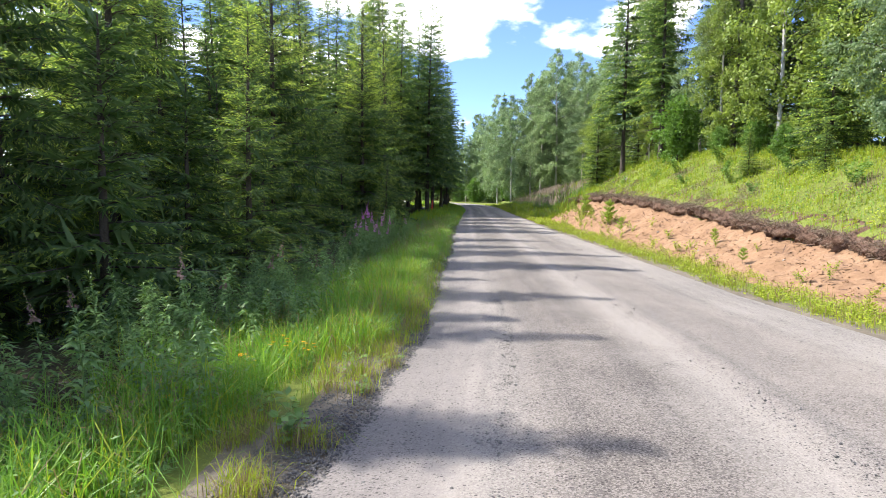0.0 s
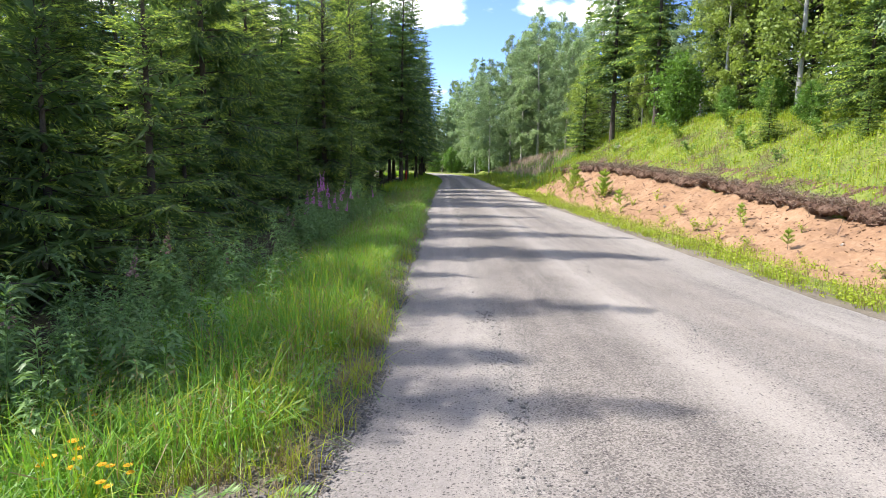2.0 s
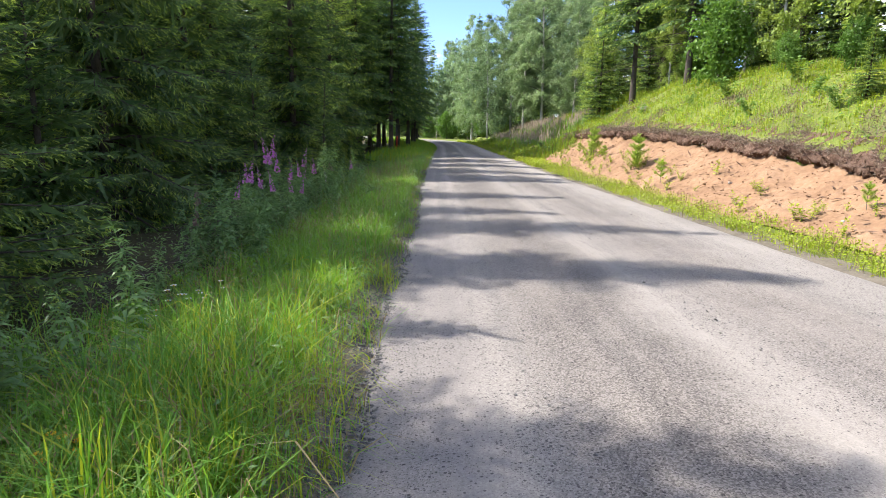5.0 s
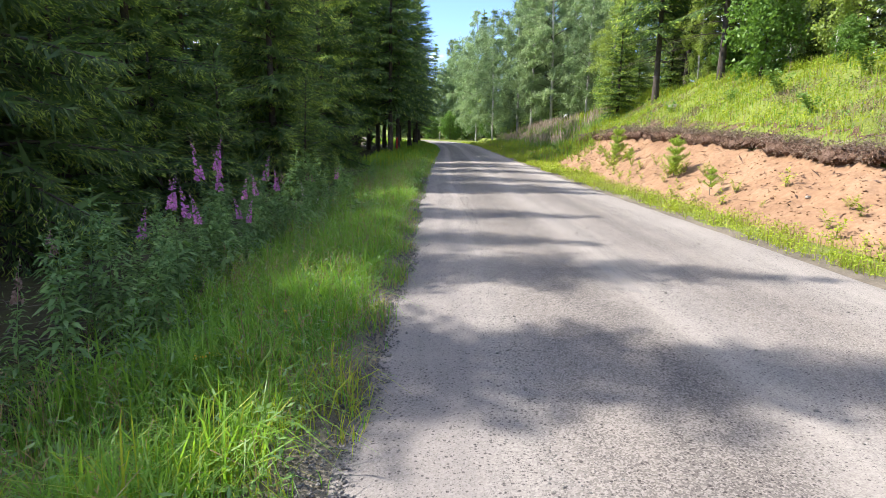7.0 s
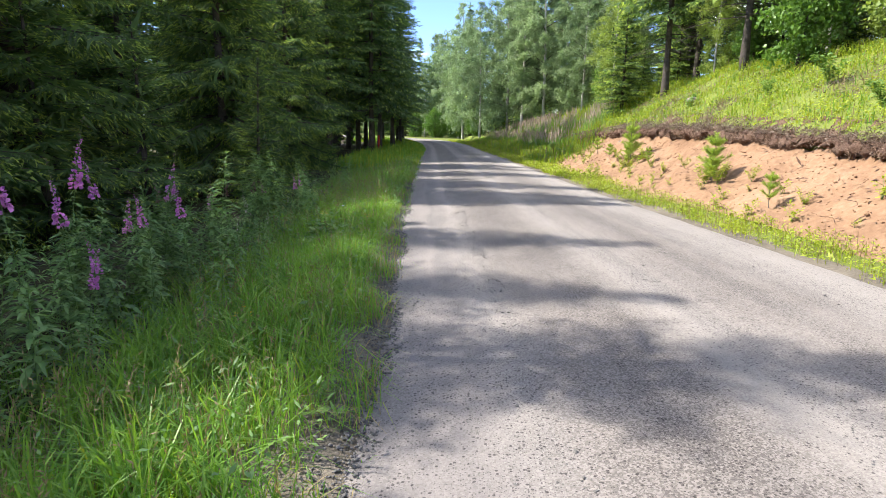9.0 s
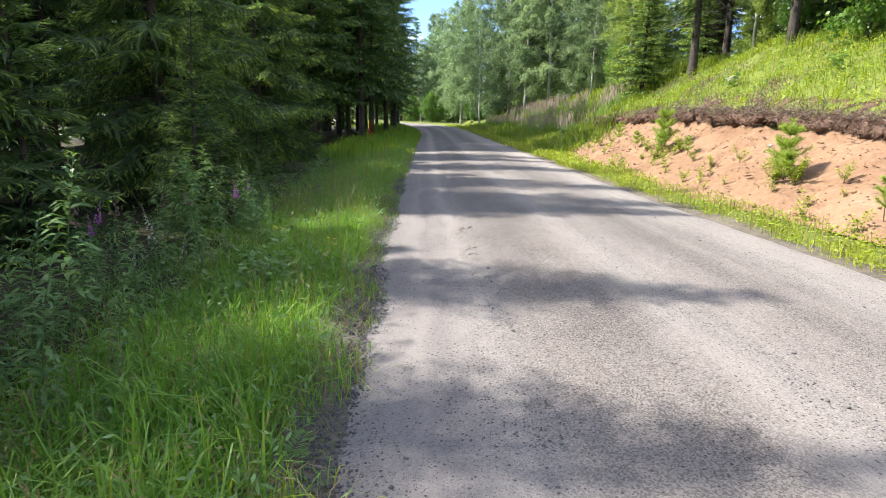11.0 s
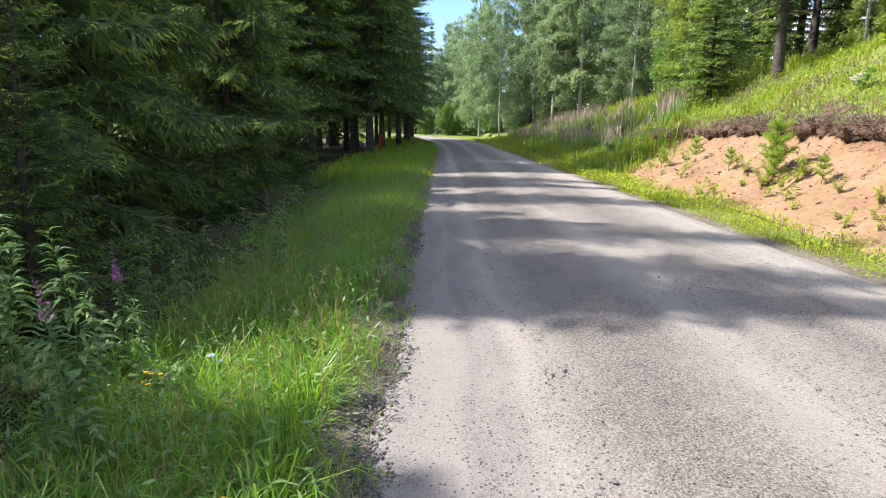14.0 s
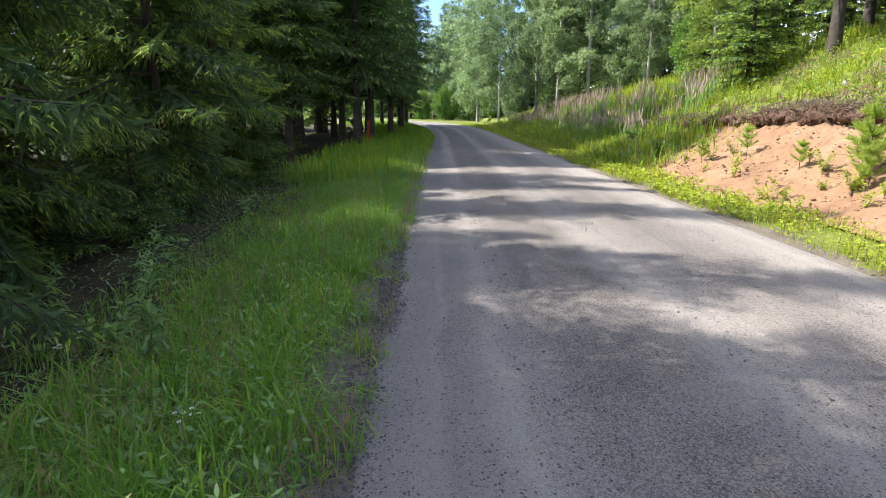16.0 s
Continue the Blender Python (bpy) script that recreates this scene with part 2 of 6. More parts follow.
MAT = {
    "gravel": gravel("grey_gravel"),
    "dark_pebble": surface("dark_stone", ((0.045, 0.043, 0.046), (0.115, 0.110, 0.110), (0.25, 0.235, 0.22)), 14, 0.85, 0.4, 200, 0.004),
    "pebble": surface("pebble_stone", ((0.055, 0.053, 0.055), (0.16, 0.15, 0.14), (0.32, 0.29, 0.26)), 9, 0.85, 0.4, 200, 0.004),
    # brown forest floor, kept dark also to deepen the shade under the trees
    "soil": surface("shaded_forest_soil", ((0.030, 0.022, 0.014), (0.055, 0.045, 0.022), (0.075, 0.085, 0.030)), 0.9, 0.95, 0.8, 30, 0.04),
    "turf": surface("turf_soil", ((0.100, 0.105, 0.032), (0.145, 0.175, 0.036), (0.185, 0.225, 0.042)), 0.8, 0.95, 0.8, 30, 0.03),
    "shoulder": surface("gravelly_shoulder", ((0.085, 0.072, 0.055), (0.165, 0.140, 0.110), (0.25, 0.215, 0.170)), 1.8, 0.95, 0.9, 70, 0.02),
    "sand": surface("orange_sand", ((0.150, 0.083, 0.048), (0.245, 0.147, 0.086), (0.33, 0.215, 0.138)), 0.8, 0.95, 0.6, 45, 0.015),
    "mat": surface("root_mat", ((0.060, 0.032, 0.023), (0.150, 0.090, 0.064), (0.27, 0.185, 0.140)), 5, 0.95, 1.0, 60, 0.04),
    "bark": surface("spruce_bark", ((0.032, 0.026, 0.022), (0.075, 0.062, 0.052), (0.135, 0.116, 0.100)), 6, 0.9, 0.9, 40, 0.02),
    "pine_bark": surface("pine_bark", ((0.055, 0.047, 0.042), (0.12, 0.102, 0.090), (0.20, 0.175, 0.155)), 5, 0.9, 0.9, 30, 0.02),
    "dead": surface("dead_twig", ((0.09, 0.075, 0.06), (0.17, 0.15, 0.125), (0.25, 0.225, 0.19)), 8, 0.9, 0.3, 60, 0.004),
    "birch_bark": surface("birch_bark", ((0.08, 0.07, 0.06), (0.42, 0.40, 0.37), (0.55, 0.53, 0.49)), 3, 0.7, 0.4, 30, 0.005),
    # older needles, toned darker for the shade inside the crowns
    "needle": leafy("spruce_needle", (0.040, 0.082, 0.034), (0.130, 0.205, 0.076), 0.5, 0.44, (1.7, 1.7, 0.9)),
    # pale fresh shoots, brightened further for sun on the branch ends
    "fresh": leafy("spruce_fresh_lit_shoot", (0.190, 0.270, 0.062), (0.370, 0.460, 0.120), 0.45, 0.55, (1.7, 1.7, 0.85)),
    "pine_needle": leafy("pine_needle", (0.085, 0.135, 0.042), (0.200, 0.250, 0.095), 0.5, 0.4, (1.5, 1.5, 0.9)),
    "fresh_pine": leafy("pine_seedling_needle", (0.200, 0.270, 0.050), (0.360, 0.440, 0.110), 0.5, 0.45, (1.5, 1.6, 0.8)),
    "birch_leaf": leafy("birch_leaf", (0.085, 0.138, 0.072), (0.335, 0.415, 0.225), 0.42, 0.45, (1.2, 1.35, 0.95)),
    "aspen_leaf": leafy("aspen_leaf", (0.170, 0.240, 0.060), (0.330, 0.410, 0.110), 0.42, 0.45),
    "bush_leaf": leafy("bush_leaf", (0.080, 0.165, 0.032), (0.160, 0.280, 0.058), 0.42, 0.4),
    "grass": leafy("verge_grass", (0.078, 0.188, 0.030), (0.165, 0.335, 0.056), 0.45, 0.45, (1.5, 1.5, 0.6)),
    "grass_arch": leafy("arching_grass", (0.105, 0.225, 0.030), (0.200, 0.340, 0.060), 0.38, 0.48, (1.5, 1.5, 0.6)),
    "blue": leafy("blue_petal", (0.22, 0.28, 0.62), (0.36, 0.42, 0.75), 0.6, 0.3),
    "grass_yellow": leafy("bank_grass", (0.200, 0.282, 0.023), (0.370, 0.420, 0.047), 0.5, 0.42),
    "pale_seed": leafy("pale_seed_head", (0.36, 0.34, 0.28), (0.60, 0.57, 0.49), 0.7, 0.35, (1, 1, 0.95)),
    "straw": leafy("dry_grass", (0.18, 0.14, 0.068), (0.34, 0.27, 0.14), 0.6, 0.3, (1.1, 1.0, 0.7)),
    "heather": leafy("dry_heather", (0.130, 0.096, 0.072), (0.310, 0.245, 0.190), 0.7, 0.15, (1, 1, 0.9), 1.5),
    "crumb": leafy("turf_crumb", (0.060, 0.036, 0.026), (0.290, 0.195, 0.140), 0.8, 0.08, (1, 1, 0.9), 2.5),
    "herb": leafy("herb_leaf", (0.085, 0.170, 0.060), (0.200, 0.320, 0.115), 0.45, 0.38),
    "herb_light": leafy("light_herb_leaf", (0.13, 0.235, 0.065), (0.22, 0.340, 0.110), 0.45, 0.4),
    "flower": leafy("fireweed_petal", (0.46, 0.13, 0.40), (0.72, 0.31, 0.64), 0.5, 0.35, (1.0, 0.9, 1.0)),
    "seed": leafy("fireweed_pod", (0.16, 0.085, 0.07), (0.34, 0.25, 0.22), 0.6, 0.25, (1, 1, 1)),
    "pale_pink": leafy("faded_willowherb", (0.27, 0.205, 0.160), (0.50, 0.400, 0.330), 0.6, 0.35, (1, 0.95, 0.95)),
    "yellow": leafy("yellow_petal", (0.62, 0.30, 0.01), (0.75, 0.48, 0.02), 0.5, 0.3, (1, 1, 0.6)),
    "white": leafy("white_petal", (0.55, 0.55, 0.52), (0.75, 0.75, 0.72), 0.5, 0.3, (1, 1, 1)),
    "red": surface("red_stake_plastic", ((0.42, 0.030, 0.022), (0.52, 0.040, 0.028)), 3, 0.45, 0.1, 40, 0.002),
    "stone": surface("field_stone", ((0.16, 0.13, 0.11), (0.30, 0.27, 0.24), (0.42, 0.39, 0.35)), 6, 0.9, 0.6, 40, 0.01),
}

# ---- mesh helpers ----
def mesh_of(name, chunks, materials):
    """One mesh from chunks (points, faces, material slot); the faces of a chunk all have the same number of corners."""
    me = bpy.data.meshes.new(name)
    base, pts, loops, starts, slots, at = 0, [], [], [], [], 0
    for v, f, s in chunks:
        v, f = np.asarray(v, float).reshape(-1, 3), np.asarray(f, int)
        if len(f) == 0:
            continue
        pts.append(v)
        loops.append((f + base).ravel())
        starts.append(at + np.arange(len(f)) * f.shape[1])
        slots.append(np.full(len(f), s))
        base, at = base + len(v), at + f.size
    v, l, st, sl = np.concatenate(pts), np.concatenate(loops), np.concatenate(starts), np.concatenate(slots)
    me.vertices.add(len(v))
    me.vertices.foreach_set("co", v.ravel())
    me.loops.add(len(l))
    me.loops.foreach_set("vertex_index", l.astype(np.int32))
    me.polygons.add(len(st))
    me.polygons.foreach_set("loop_start", st.astype(np.int32))
    me.polygons.foreach_set("material_index", sl.astype(np.int32))
    for m in materials:
        me.materials.append(m)
    me.update(calc_edges=True)
    return me


def smooth(me):
    me.polygons.foreach_set("use_smooth", np.ones(len(me.polygons), bool))
    return me


def part(name, me, parent, label=""):
    ob = new(name, me)
    ob.parent = parent
    return tagged(ob, label) if label else ob


def unit(v):
    return v / np.maximum(np.linalg.norm(v, axis=-1, keepdims=True), 1e-9)


def kites(p, d, length, width, up, slot, fold=0.25, wide_at=0.45):
    """Folded four-cornered leaves from points p along d."""
    n = len(p)
    length, width = np.broadcast_to(length, n)[:, None], np.broadcast_to(width, n)[:, None]
    side = unit(np.cross(d, up))
    nor = np.cross(side, d)
    mid = p + d * length * wide_at
    v = np.stack([p, mid + side * width / 2 + nor * width * fold, p + d * length, mid - side * width / 2 + nor * width * fold], 1)
    return v.reshape(-1, 3), np.arange(4 * n).reshape(n, 4), slot


def needle_fringe(rng, p, d, length, n, size, width, slot):
    """n thin three-cornered needles round each shoot."""
    k = len(p)
    s = (np.arange(n) + 0.5) / n
    base = (p[:, None] + d[:, None] * (np.broadcast_to(length, k)[:, None] * s)[..., None]).reshape(-1, 3)
    dd = np.repeat(d, n, 0)
    r = unit(np.cross(rng.normal(size=(k * n, 3)), dd))
    way = unit(dd * 0.75 + r)
    side = unit(np.cross(way, rng.normal(size=(k * n, 3)))) * width / 2
    v = np.stack([base - side, base + side, base + way * size], 1)
    return v.reshape(-1, 3), np.arange(3 * k * n).reshape(-1, 3), slot


def tubes(p0, p1, r0, r1, k, slot):
    """Open tapered prisms from p0 to p1."""
    n = len(p0)
    d = unit(p1 - p0)
    a = unit(np.cross(d, np.where(np.abs(d[:, 2:3]) < 0.9, (0, 0, 1), (1, 0, 0))))
    b = np.cross(d, a)
    ang = np.arange(k) * 2 * np.pi / k
    ring = a[:, None] * np.cos(ang)[None, :, None] + b[:, None] * np.sin(ang)[None, :, None]
    r0, r1 = np.broadcast_to(r0, n)[:, None, None], np.broadcast_to(r1, n)[:, None, None]
    v = np.concatenate([p0[:, None] + ring * r0, p1[:, None] + ring * r1], 1).reshape(-1, 3)
    i = np.arange(k)
    f = np.stack([i, (i + 1) % k, (i + 1) % k + k, i + k], 1)
    return v, (f[None] + (np.arange(n) * 2 * k)[:, None, None]).reshape(-1, 4), slot


def tube_path(p, r, k, slot):
    """One tapered tube along the points p, closed at its end."""
    p, r = np.asarray(p, float), np.asarray(r, float)
    d = unit(np.gradient(p, axis=0))
    a = unit(np.cross(d, np.where(np.abs(d[:, 2:3]) < 0.9, (0, 0, 1), (1, 0, 0))))
    b = np.cross(d, a)
    ang = np.arange(k) * 2 * np.pi / k
    v = p[:, None] + (a[:, None] * np.cos(ang)[None, :, None] + b[:, None] * np.sin(ang)[None, :, None]) * r[:, None, None]
    i = np.arange(k)
    f = np.stack([i, (i + 1) % k, (i + 1) % k + k, i + k], 1)
    return v.reshape(-1, 3), (f[None] + (np.arange(len(p) - 1) * k)[:, None, None]).reshape(-1, 4), slot


def hills(x, y, size, seed=0):
    """Cheap smooth relief, about -1 to 1."""
    x, y = np.asarray(x, float) / size + seed * 7.3, np.asarray(y, float) / size - seed * 3.1
    return (np.sin(x * 1.7 + np.sin(y * 1.3)) * np.cos(y * 1.9 + 0.7 * np.sin(x * 2.3)) + 0.5 * np.sin(x * 4.1 + 1.3 * y) * np.cos(3.7 * y - 0.6 * x)) / 1.5


# ---- the lie of the land ----
def road_left(y):
    return np.interp(y, (-60, 0, 3, 5, 7, 12, 17, 22, 26, 32, 40, 50, 58, 66, 74, 82, 92, 105, 130, 200),
                     (-1.0, -0.95, -0.8, -0.45, -0.27, -0.1, 0.2, 0.35, 0.5, 0.8, 1.2, 1.8, 1.9, 1.2, -1.5, -6, -15, -32, -70, -190))


def road_right(y):
    return np.interp(y, (-60, 7, 20, 26, 40, 50, 58, 66, 74, 82, 92, 105, 130, 200), (5.2, 5.15, 5.0, 4.85, 5.0, 5.1, 5.3, 5.1, 3.6, 0.5, -7, -23, -60, -180))


def lip_height(y):
    return np.interp(y, (0, 8, 11, 17, 20, 24, 29, 34, 38, 42, 55, 70, 90), (0.1, 0.2, 0.42, 0.72, 0.9, 1.05, 1.15, 1.12, 0.85, 0.55, 0.35, 0.1, -0.2))


def top_height(y):
    return np.interp(y, (0, 10, 18, 25, 33, 40, 50, 60, 75, 95), (2.0, 2.2, 2.5, 3.0, 3.15, 2.7, 2.0, 1.4, 0.5, -0.1))


def road_level(y):
    return np.interp(y, (-60, -10, 10, 400), (0.26, 0.24, -0.26, -0.26))


def lip_x(y):
    return 8.35 + 0.12 * np.sin(np.asarray(y) * 1.1) + 0.07 * np.sin(np.asarray(y) * 3.7 + 1)


def land(x, y):
    """Height of the ground sheet."""
    x, y = np.broadcast_arrays(np.asarray(x, float), np.asarray(y, float))
    b = road_level(y)
    left, right = road_left(y), road_right(y)
    d = np.clip((left - x - 0.15) / 1.6, 0, 1)
    z_left = b - 0.20 * d * d * (3 - 2 * d) + np.clip((left - x - 1.5) / 3, 0, 1) * 0.10 * hills(x, y, 1.6) - 0.012
    zl, zt, lx = lip_height(y), top_height(y), lip_x(y)
    e = x - right
    foot = np.maximum(right + 1.25, 6.4 - np.clip(y - 60, 0, 30) * 0.3)
    lxx = np.maximum(lx, foot + 1.5)
    rise = np.clip((x - foot) / (lxx - 0.15 - foot), 0, 1)
    z_right = b - 0.06 * np.clip(e / 0.8, 0, 1) + (zl - 0.30 - b + 0.06) * rise ** 1.15
    z_right = z_right + 0.30 * np.clip((x - lxx + 0.15) / 0.2, 0, 1)
    z_right = z_right + (zt - zl) * np.clip((x - lxx) / 3.4, 0, 1) + np.clip((x - lxx - 3.4) / 30, 0, 1) * 2.2
    z_right = z_right + np.clip((x - lxx) / 2, 0, 1) * 0.10 * hills(x, y, 1.3, 2)
    z = np.where(x < left, z_left, np.where(x > right, z_right, b - 0.05))
    far = np.clip((np.hypot(x, y - 20) - 130) / 200, 0, 1)
    return z * (1 - far) - 0.2 * far

# ---- ground, road and bank ----
def sheet(xs, ys, height):
    gx, gy = np.meshgrid(xs, ys)
    v = np.stack([gx, gy, height(gx, gy)], -1).reshape(-1, 3)
    w, h = len(xs), len(ys)
    i = (np.arange(h - 1)[:, None] * w + np.arange(w - 1)[None]).ravel()
    return v, np.stack([i, i + 1, i + w + 1, i + w], 1)


far_x = np.array([60, 90, 140, 240, 500, 1100, 2400.0])
ground_x = np.concatenate([-far_x[::-1], np.arange(-45, -9, 1.5), np.arange(-9, 7.5, 0.2), np.arange(7.5, 9.3, 0.1), np.arange(9.3, 15, 0.3), np.arange(15, 46, 1.5), far_x])
ground_y = np.concatenate([-far_x[::-1], np.arange(-45, -4, 2.0), np.arange(-4, 46, 0.3), np.arange(46, 130, 1.2), np.array([135, 160, 240, 500, 1100, 2400.0])])
def ground_height(x, y):
    """The sheet: it dips under the bare sand."""
    foot = road_right(y) + 1.2
    bare = np.clip((x - foot - 0.1) / 0.3, 0, 1) * np.clip((lip_x(y) + 0.25 - x) / 0.15, 0, 1) * np.clip((37.6 - y) / 2, 0, 1) * np.clip((y + 6) / 2, 0, 1)
    return land(x, y) - 0.35 * bare


gv, gf = sheet(ground_x, ground_y, ground_height)
centre = gv[gf].mean(1)
# lit verge and slope take turf; beyond, soil with forest shade in its tone
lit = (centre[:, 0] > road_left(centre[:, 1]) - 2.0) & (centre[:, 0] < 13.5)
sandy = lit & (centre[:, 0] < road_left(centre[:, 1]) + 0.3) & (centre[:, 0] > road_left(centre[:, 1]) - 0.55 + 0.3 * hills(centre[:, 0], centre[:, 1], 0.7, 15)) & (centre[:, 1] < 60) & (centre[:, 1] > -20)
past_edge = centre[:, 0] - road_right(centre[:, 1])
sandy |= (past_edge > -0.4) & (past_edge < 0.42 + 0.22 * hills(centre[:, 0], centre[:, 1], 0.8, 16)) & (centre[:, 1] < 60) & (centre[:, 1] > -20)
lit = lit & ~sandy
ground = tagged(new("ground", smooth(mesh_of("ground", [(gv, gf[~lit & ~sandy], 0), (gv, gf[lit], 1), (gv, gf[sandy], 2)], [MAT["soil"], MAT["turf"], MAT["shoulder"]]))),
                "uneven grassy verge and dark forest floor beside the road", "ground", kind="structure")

road_y = np.concatenate([np.arange(-40, 0, 1.0), np.arange(0, 45, 0.2), np.arange(45, 72, 0.6), np.arange(72, 130, 1.5)])
across = np.linspace(0, 1, 41)
rv, ruv = [], []
for y in road_y:
    l, r = road_left(y) - 0.12, road_right(y) + 0.12
    wob = 0.07 * float(hills(y, 0, 0.9, 8)) + 0.05 * float(hills(y, 3, 0.3, 9))
    x = l + wob * (1 - across) ** 3 + (r - l) * across
    edge = np.minimum(across, 1 - across)
    ruts = -0.012 * (np.exp(-((across - 0.22) / 0.05) ** 2) + np.exp(-((across - 0.52) / 0.05) ** 2) + np.exp(-((across - 0.80) / 0.06) ** 2))
    z = road_level(y) + 0.05 * np.clip(edge / 0.35, 0, 1) + ruts - 0.075 * np.clip(1 - edge / 0.035, 0, 1) + 0.006 * hills(x, y + 0 * x, 0.35, 3)
    rv.append(np.stack([x, np.full(41, y), z], 1))
    ruv.append(np.stack([across * 5.0, np.full(41, y)], 1))
rv, ruv = np.concatenate(rv), np.concatenate(ruv)
i = (np.arange(len(road_y) - 1)[:, None] * 41 + np.arange(40)[None]).ravel()
rf = np.stack([i, i + 1, i + 42, i + 41], 1)
road_mesh = smooth(mesh_of("road", [(rv, rf, 0)], [MAT["gravel"]]))
layer = road_mesh.uv_layers.new(name="across")
layer.data.foreach_set("uv", ruv[rf.ravel()].ravel())
tagged(new("road", road_mesh), "dusty grey gravel forest road with pale wheel tracks", "road", kind="structure")

# the cut sand slope under the turf
def sand_height(u, y):
    """u: 0 at the foot, 1 under the turf."""
    foot = road_right(y) + 1.2 + 0.16 * np.sin(y * 0.9)
    x = foot + (lip_x(y) + 0.05 - foot) * u
    fade = np.clip((38.3 - y) / 2.5, 0, 1) * np.clip((y + 6) / 2, 0, 1)
    b = road_level(y) - 0.07
    z = b + (lip_height(y) - 0.20 - b) * (0.80 * u + 0.20 * u ** 3)
    rel = 0.07 * hills(x * 2.2, y, 0.8, 1) + 0.034 * hills(x, y * 2, 0.33, 4) + 0.020 * hills(x, y, 0.13, 5)
    gully = -0.07 * np.clip(np.sin(y * 2.7 + 1.5 * np.sin(u * 3 + y)) - 0.6, 0, 1) * u
    z = z + (rel + gully) * np.clip(u * 5, 0.15, 1)
    return x, y, land(x, y) - 0.06 + (z + 0.07 - land(x, y)) * fade


us, sy = np.linspace(0, 1, 34), np.arange(-6, 38.6, 0.075)
gu, gy = np.meshgrid(us, sy)
sx, syy, sz = sand_height(gu, gy)
sv = np.stack([sx, syy, sz], -1).reshape(-1, 3)
i = (np.arange(len(sy) - 1)[:, None] * 34 + np.arange(33)[None]).ravel()
tagged(new("sand_bank", smooth(mesh_of("sand_bank", [(sv, np.stack([i, i + 1, i + 35, i + 34], 1), 0)], [MAT["sand"]]))),
       "cut bank of bare orange sand along the road", "bank", kind="structure")

# the torn turf edge that hangs over the sand
rng = np.random.default_rng(11)
ly = np.arange(-6, 42.0, 0.07)
sec = np.array([(0.95, 0.24), (0.62, 0.20), (0.36, 0.14), (0.16, 0.08), (0.02, 0.02), (-0.07, -0.06), (-0.08, -0.14), (-0.02, -0.22), (0.08, -0.27), (0.22, -0.27)])
k = len(sec)
thick = (0.75 + 0.35 * np.sin(ly * 0.8 + 1) * np.sin(ly * 2.3)) * np.clip((42 - ly) / 4, 0.05, 1)
tx = lip_x(ly)[:, None] + sec[None, :, 0] * 1.0 + (0.13 * hills(ly, ly * 0, 0.28, 6)[:, None] + 0.06 * rng.normal(size=(len(ly), k)))
ty = ly[:, None] + 0.02 * rng.normal(size=(len(ly), k))
tz = lip_height(ly)[:, None] + sec[None, :, 1] * np.where(sec[None, :, 1] < 0, thick[:, None], 1) + 0.045 * rng.normal(size=(len(ly), k)) + 0.05 * hills(ly, ly * 0, 0.5, 7)[:, None] - 0.02
tz[:, 0] = land(tx[:, 0], ty[:, 0]) - 0.08
tz[:, 1] = land(tx[:, 1], ty[:, 1]) + 0.02
tv = np.stack([tx, ty, tz], -1).reshape(-1, 3)
i = (np.arange(len(ly) - 1)[:, None] * k + np.arange(k - 1)[None]).ravel()
turf_edge = tagged(new("turf_edge", mesh_of("turf_edge", [(tv, np.stack([i, i + k, i + k + 1, i + 1], 1), 0)], [MAT["mat"]])),
                   "torn dark edge of turf and roots overhanging the sand", "bank edge", kind="structure")
n = 9000
ry = rng.uniform(-2, 41, n)
rx = lip_x(ry) + rng.uniform(-0.10, 0.30, n)
p0 = np.stack([rx, ry, lip_height(ry) + 0.10 * (rx - lip_x(ry)) - rng.uniform(-0.06, 0.2, n) * (rx < lip_x(ry) + 0.05)], 1)
d = unit(np.stack([rng.uniform(-0.9, 0.2, n), rng.normal(size=n) * 0.7, rng.uniform(-1.0, 0.5, n)], 1))
part("root_fringe", mesh_of("root_fringe", [kites(p0, d, rng.uniform(0.04, 0.17, n), rng.uniform(0.005, 0.016, n), rng.normal(size=(n, 3)), 0)], [MAT["heather"]]), turf_edge, "dry brown roots and heather stems")

# crumbs, dead stems and heather clinging to the face of the turf
n = 30000
fy = rng.uniform(0, 41, n)
pick = rng.uniform(2.0, k - 2.2, n)
row = np.clip(((fy + 6) / 0.07).astype(int), 0, len(ly) - 1)
lo = pick.astype(int)
grid = np.stack([tx, ty, tz], -1)
face = grid[row, lo] + (grid[row, lo + 1] - grid[row, lo]) * (pick - lo)[:, None]
d = unit(np.stack([rng.uniform(-1.0, 0.1, n), rng.normal(size=n) * 0.6, rng.normal(size=n) * 0.8 - 0.25], 1))
face[:, 0] -= 0.005
part("turf_crumbs", mesh_of("turf_crumbs", [kites(face, d, rng.uniform(0.02, 0.075, n), rng.uniform(0.008, 0.026, n), rng.normal(size=(n, 3)), 0)], [MAT["crumb"]]), turf_edge, "crumbling brown soil, stems and moss")["kind"] = "stuff"

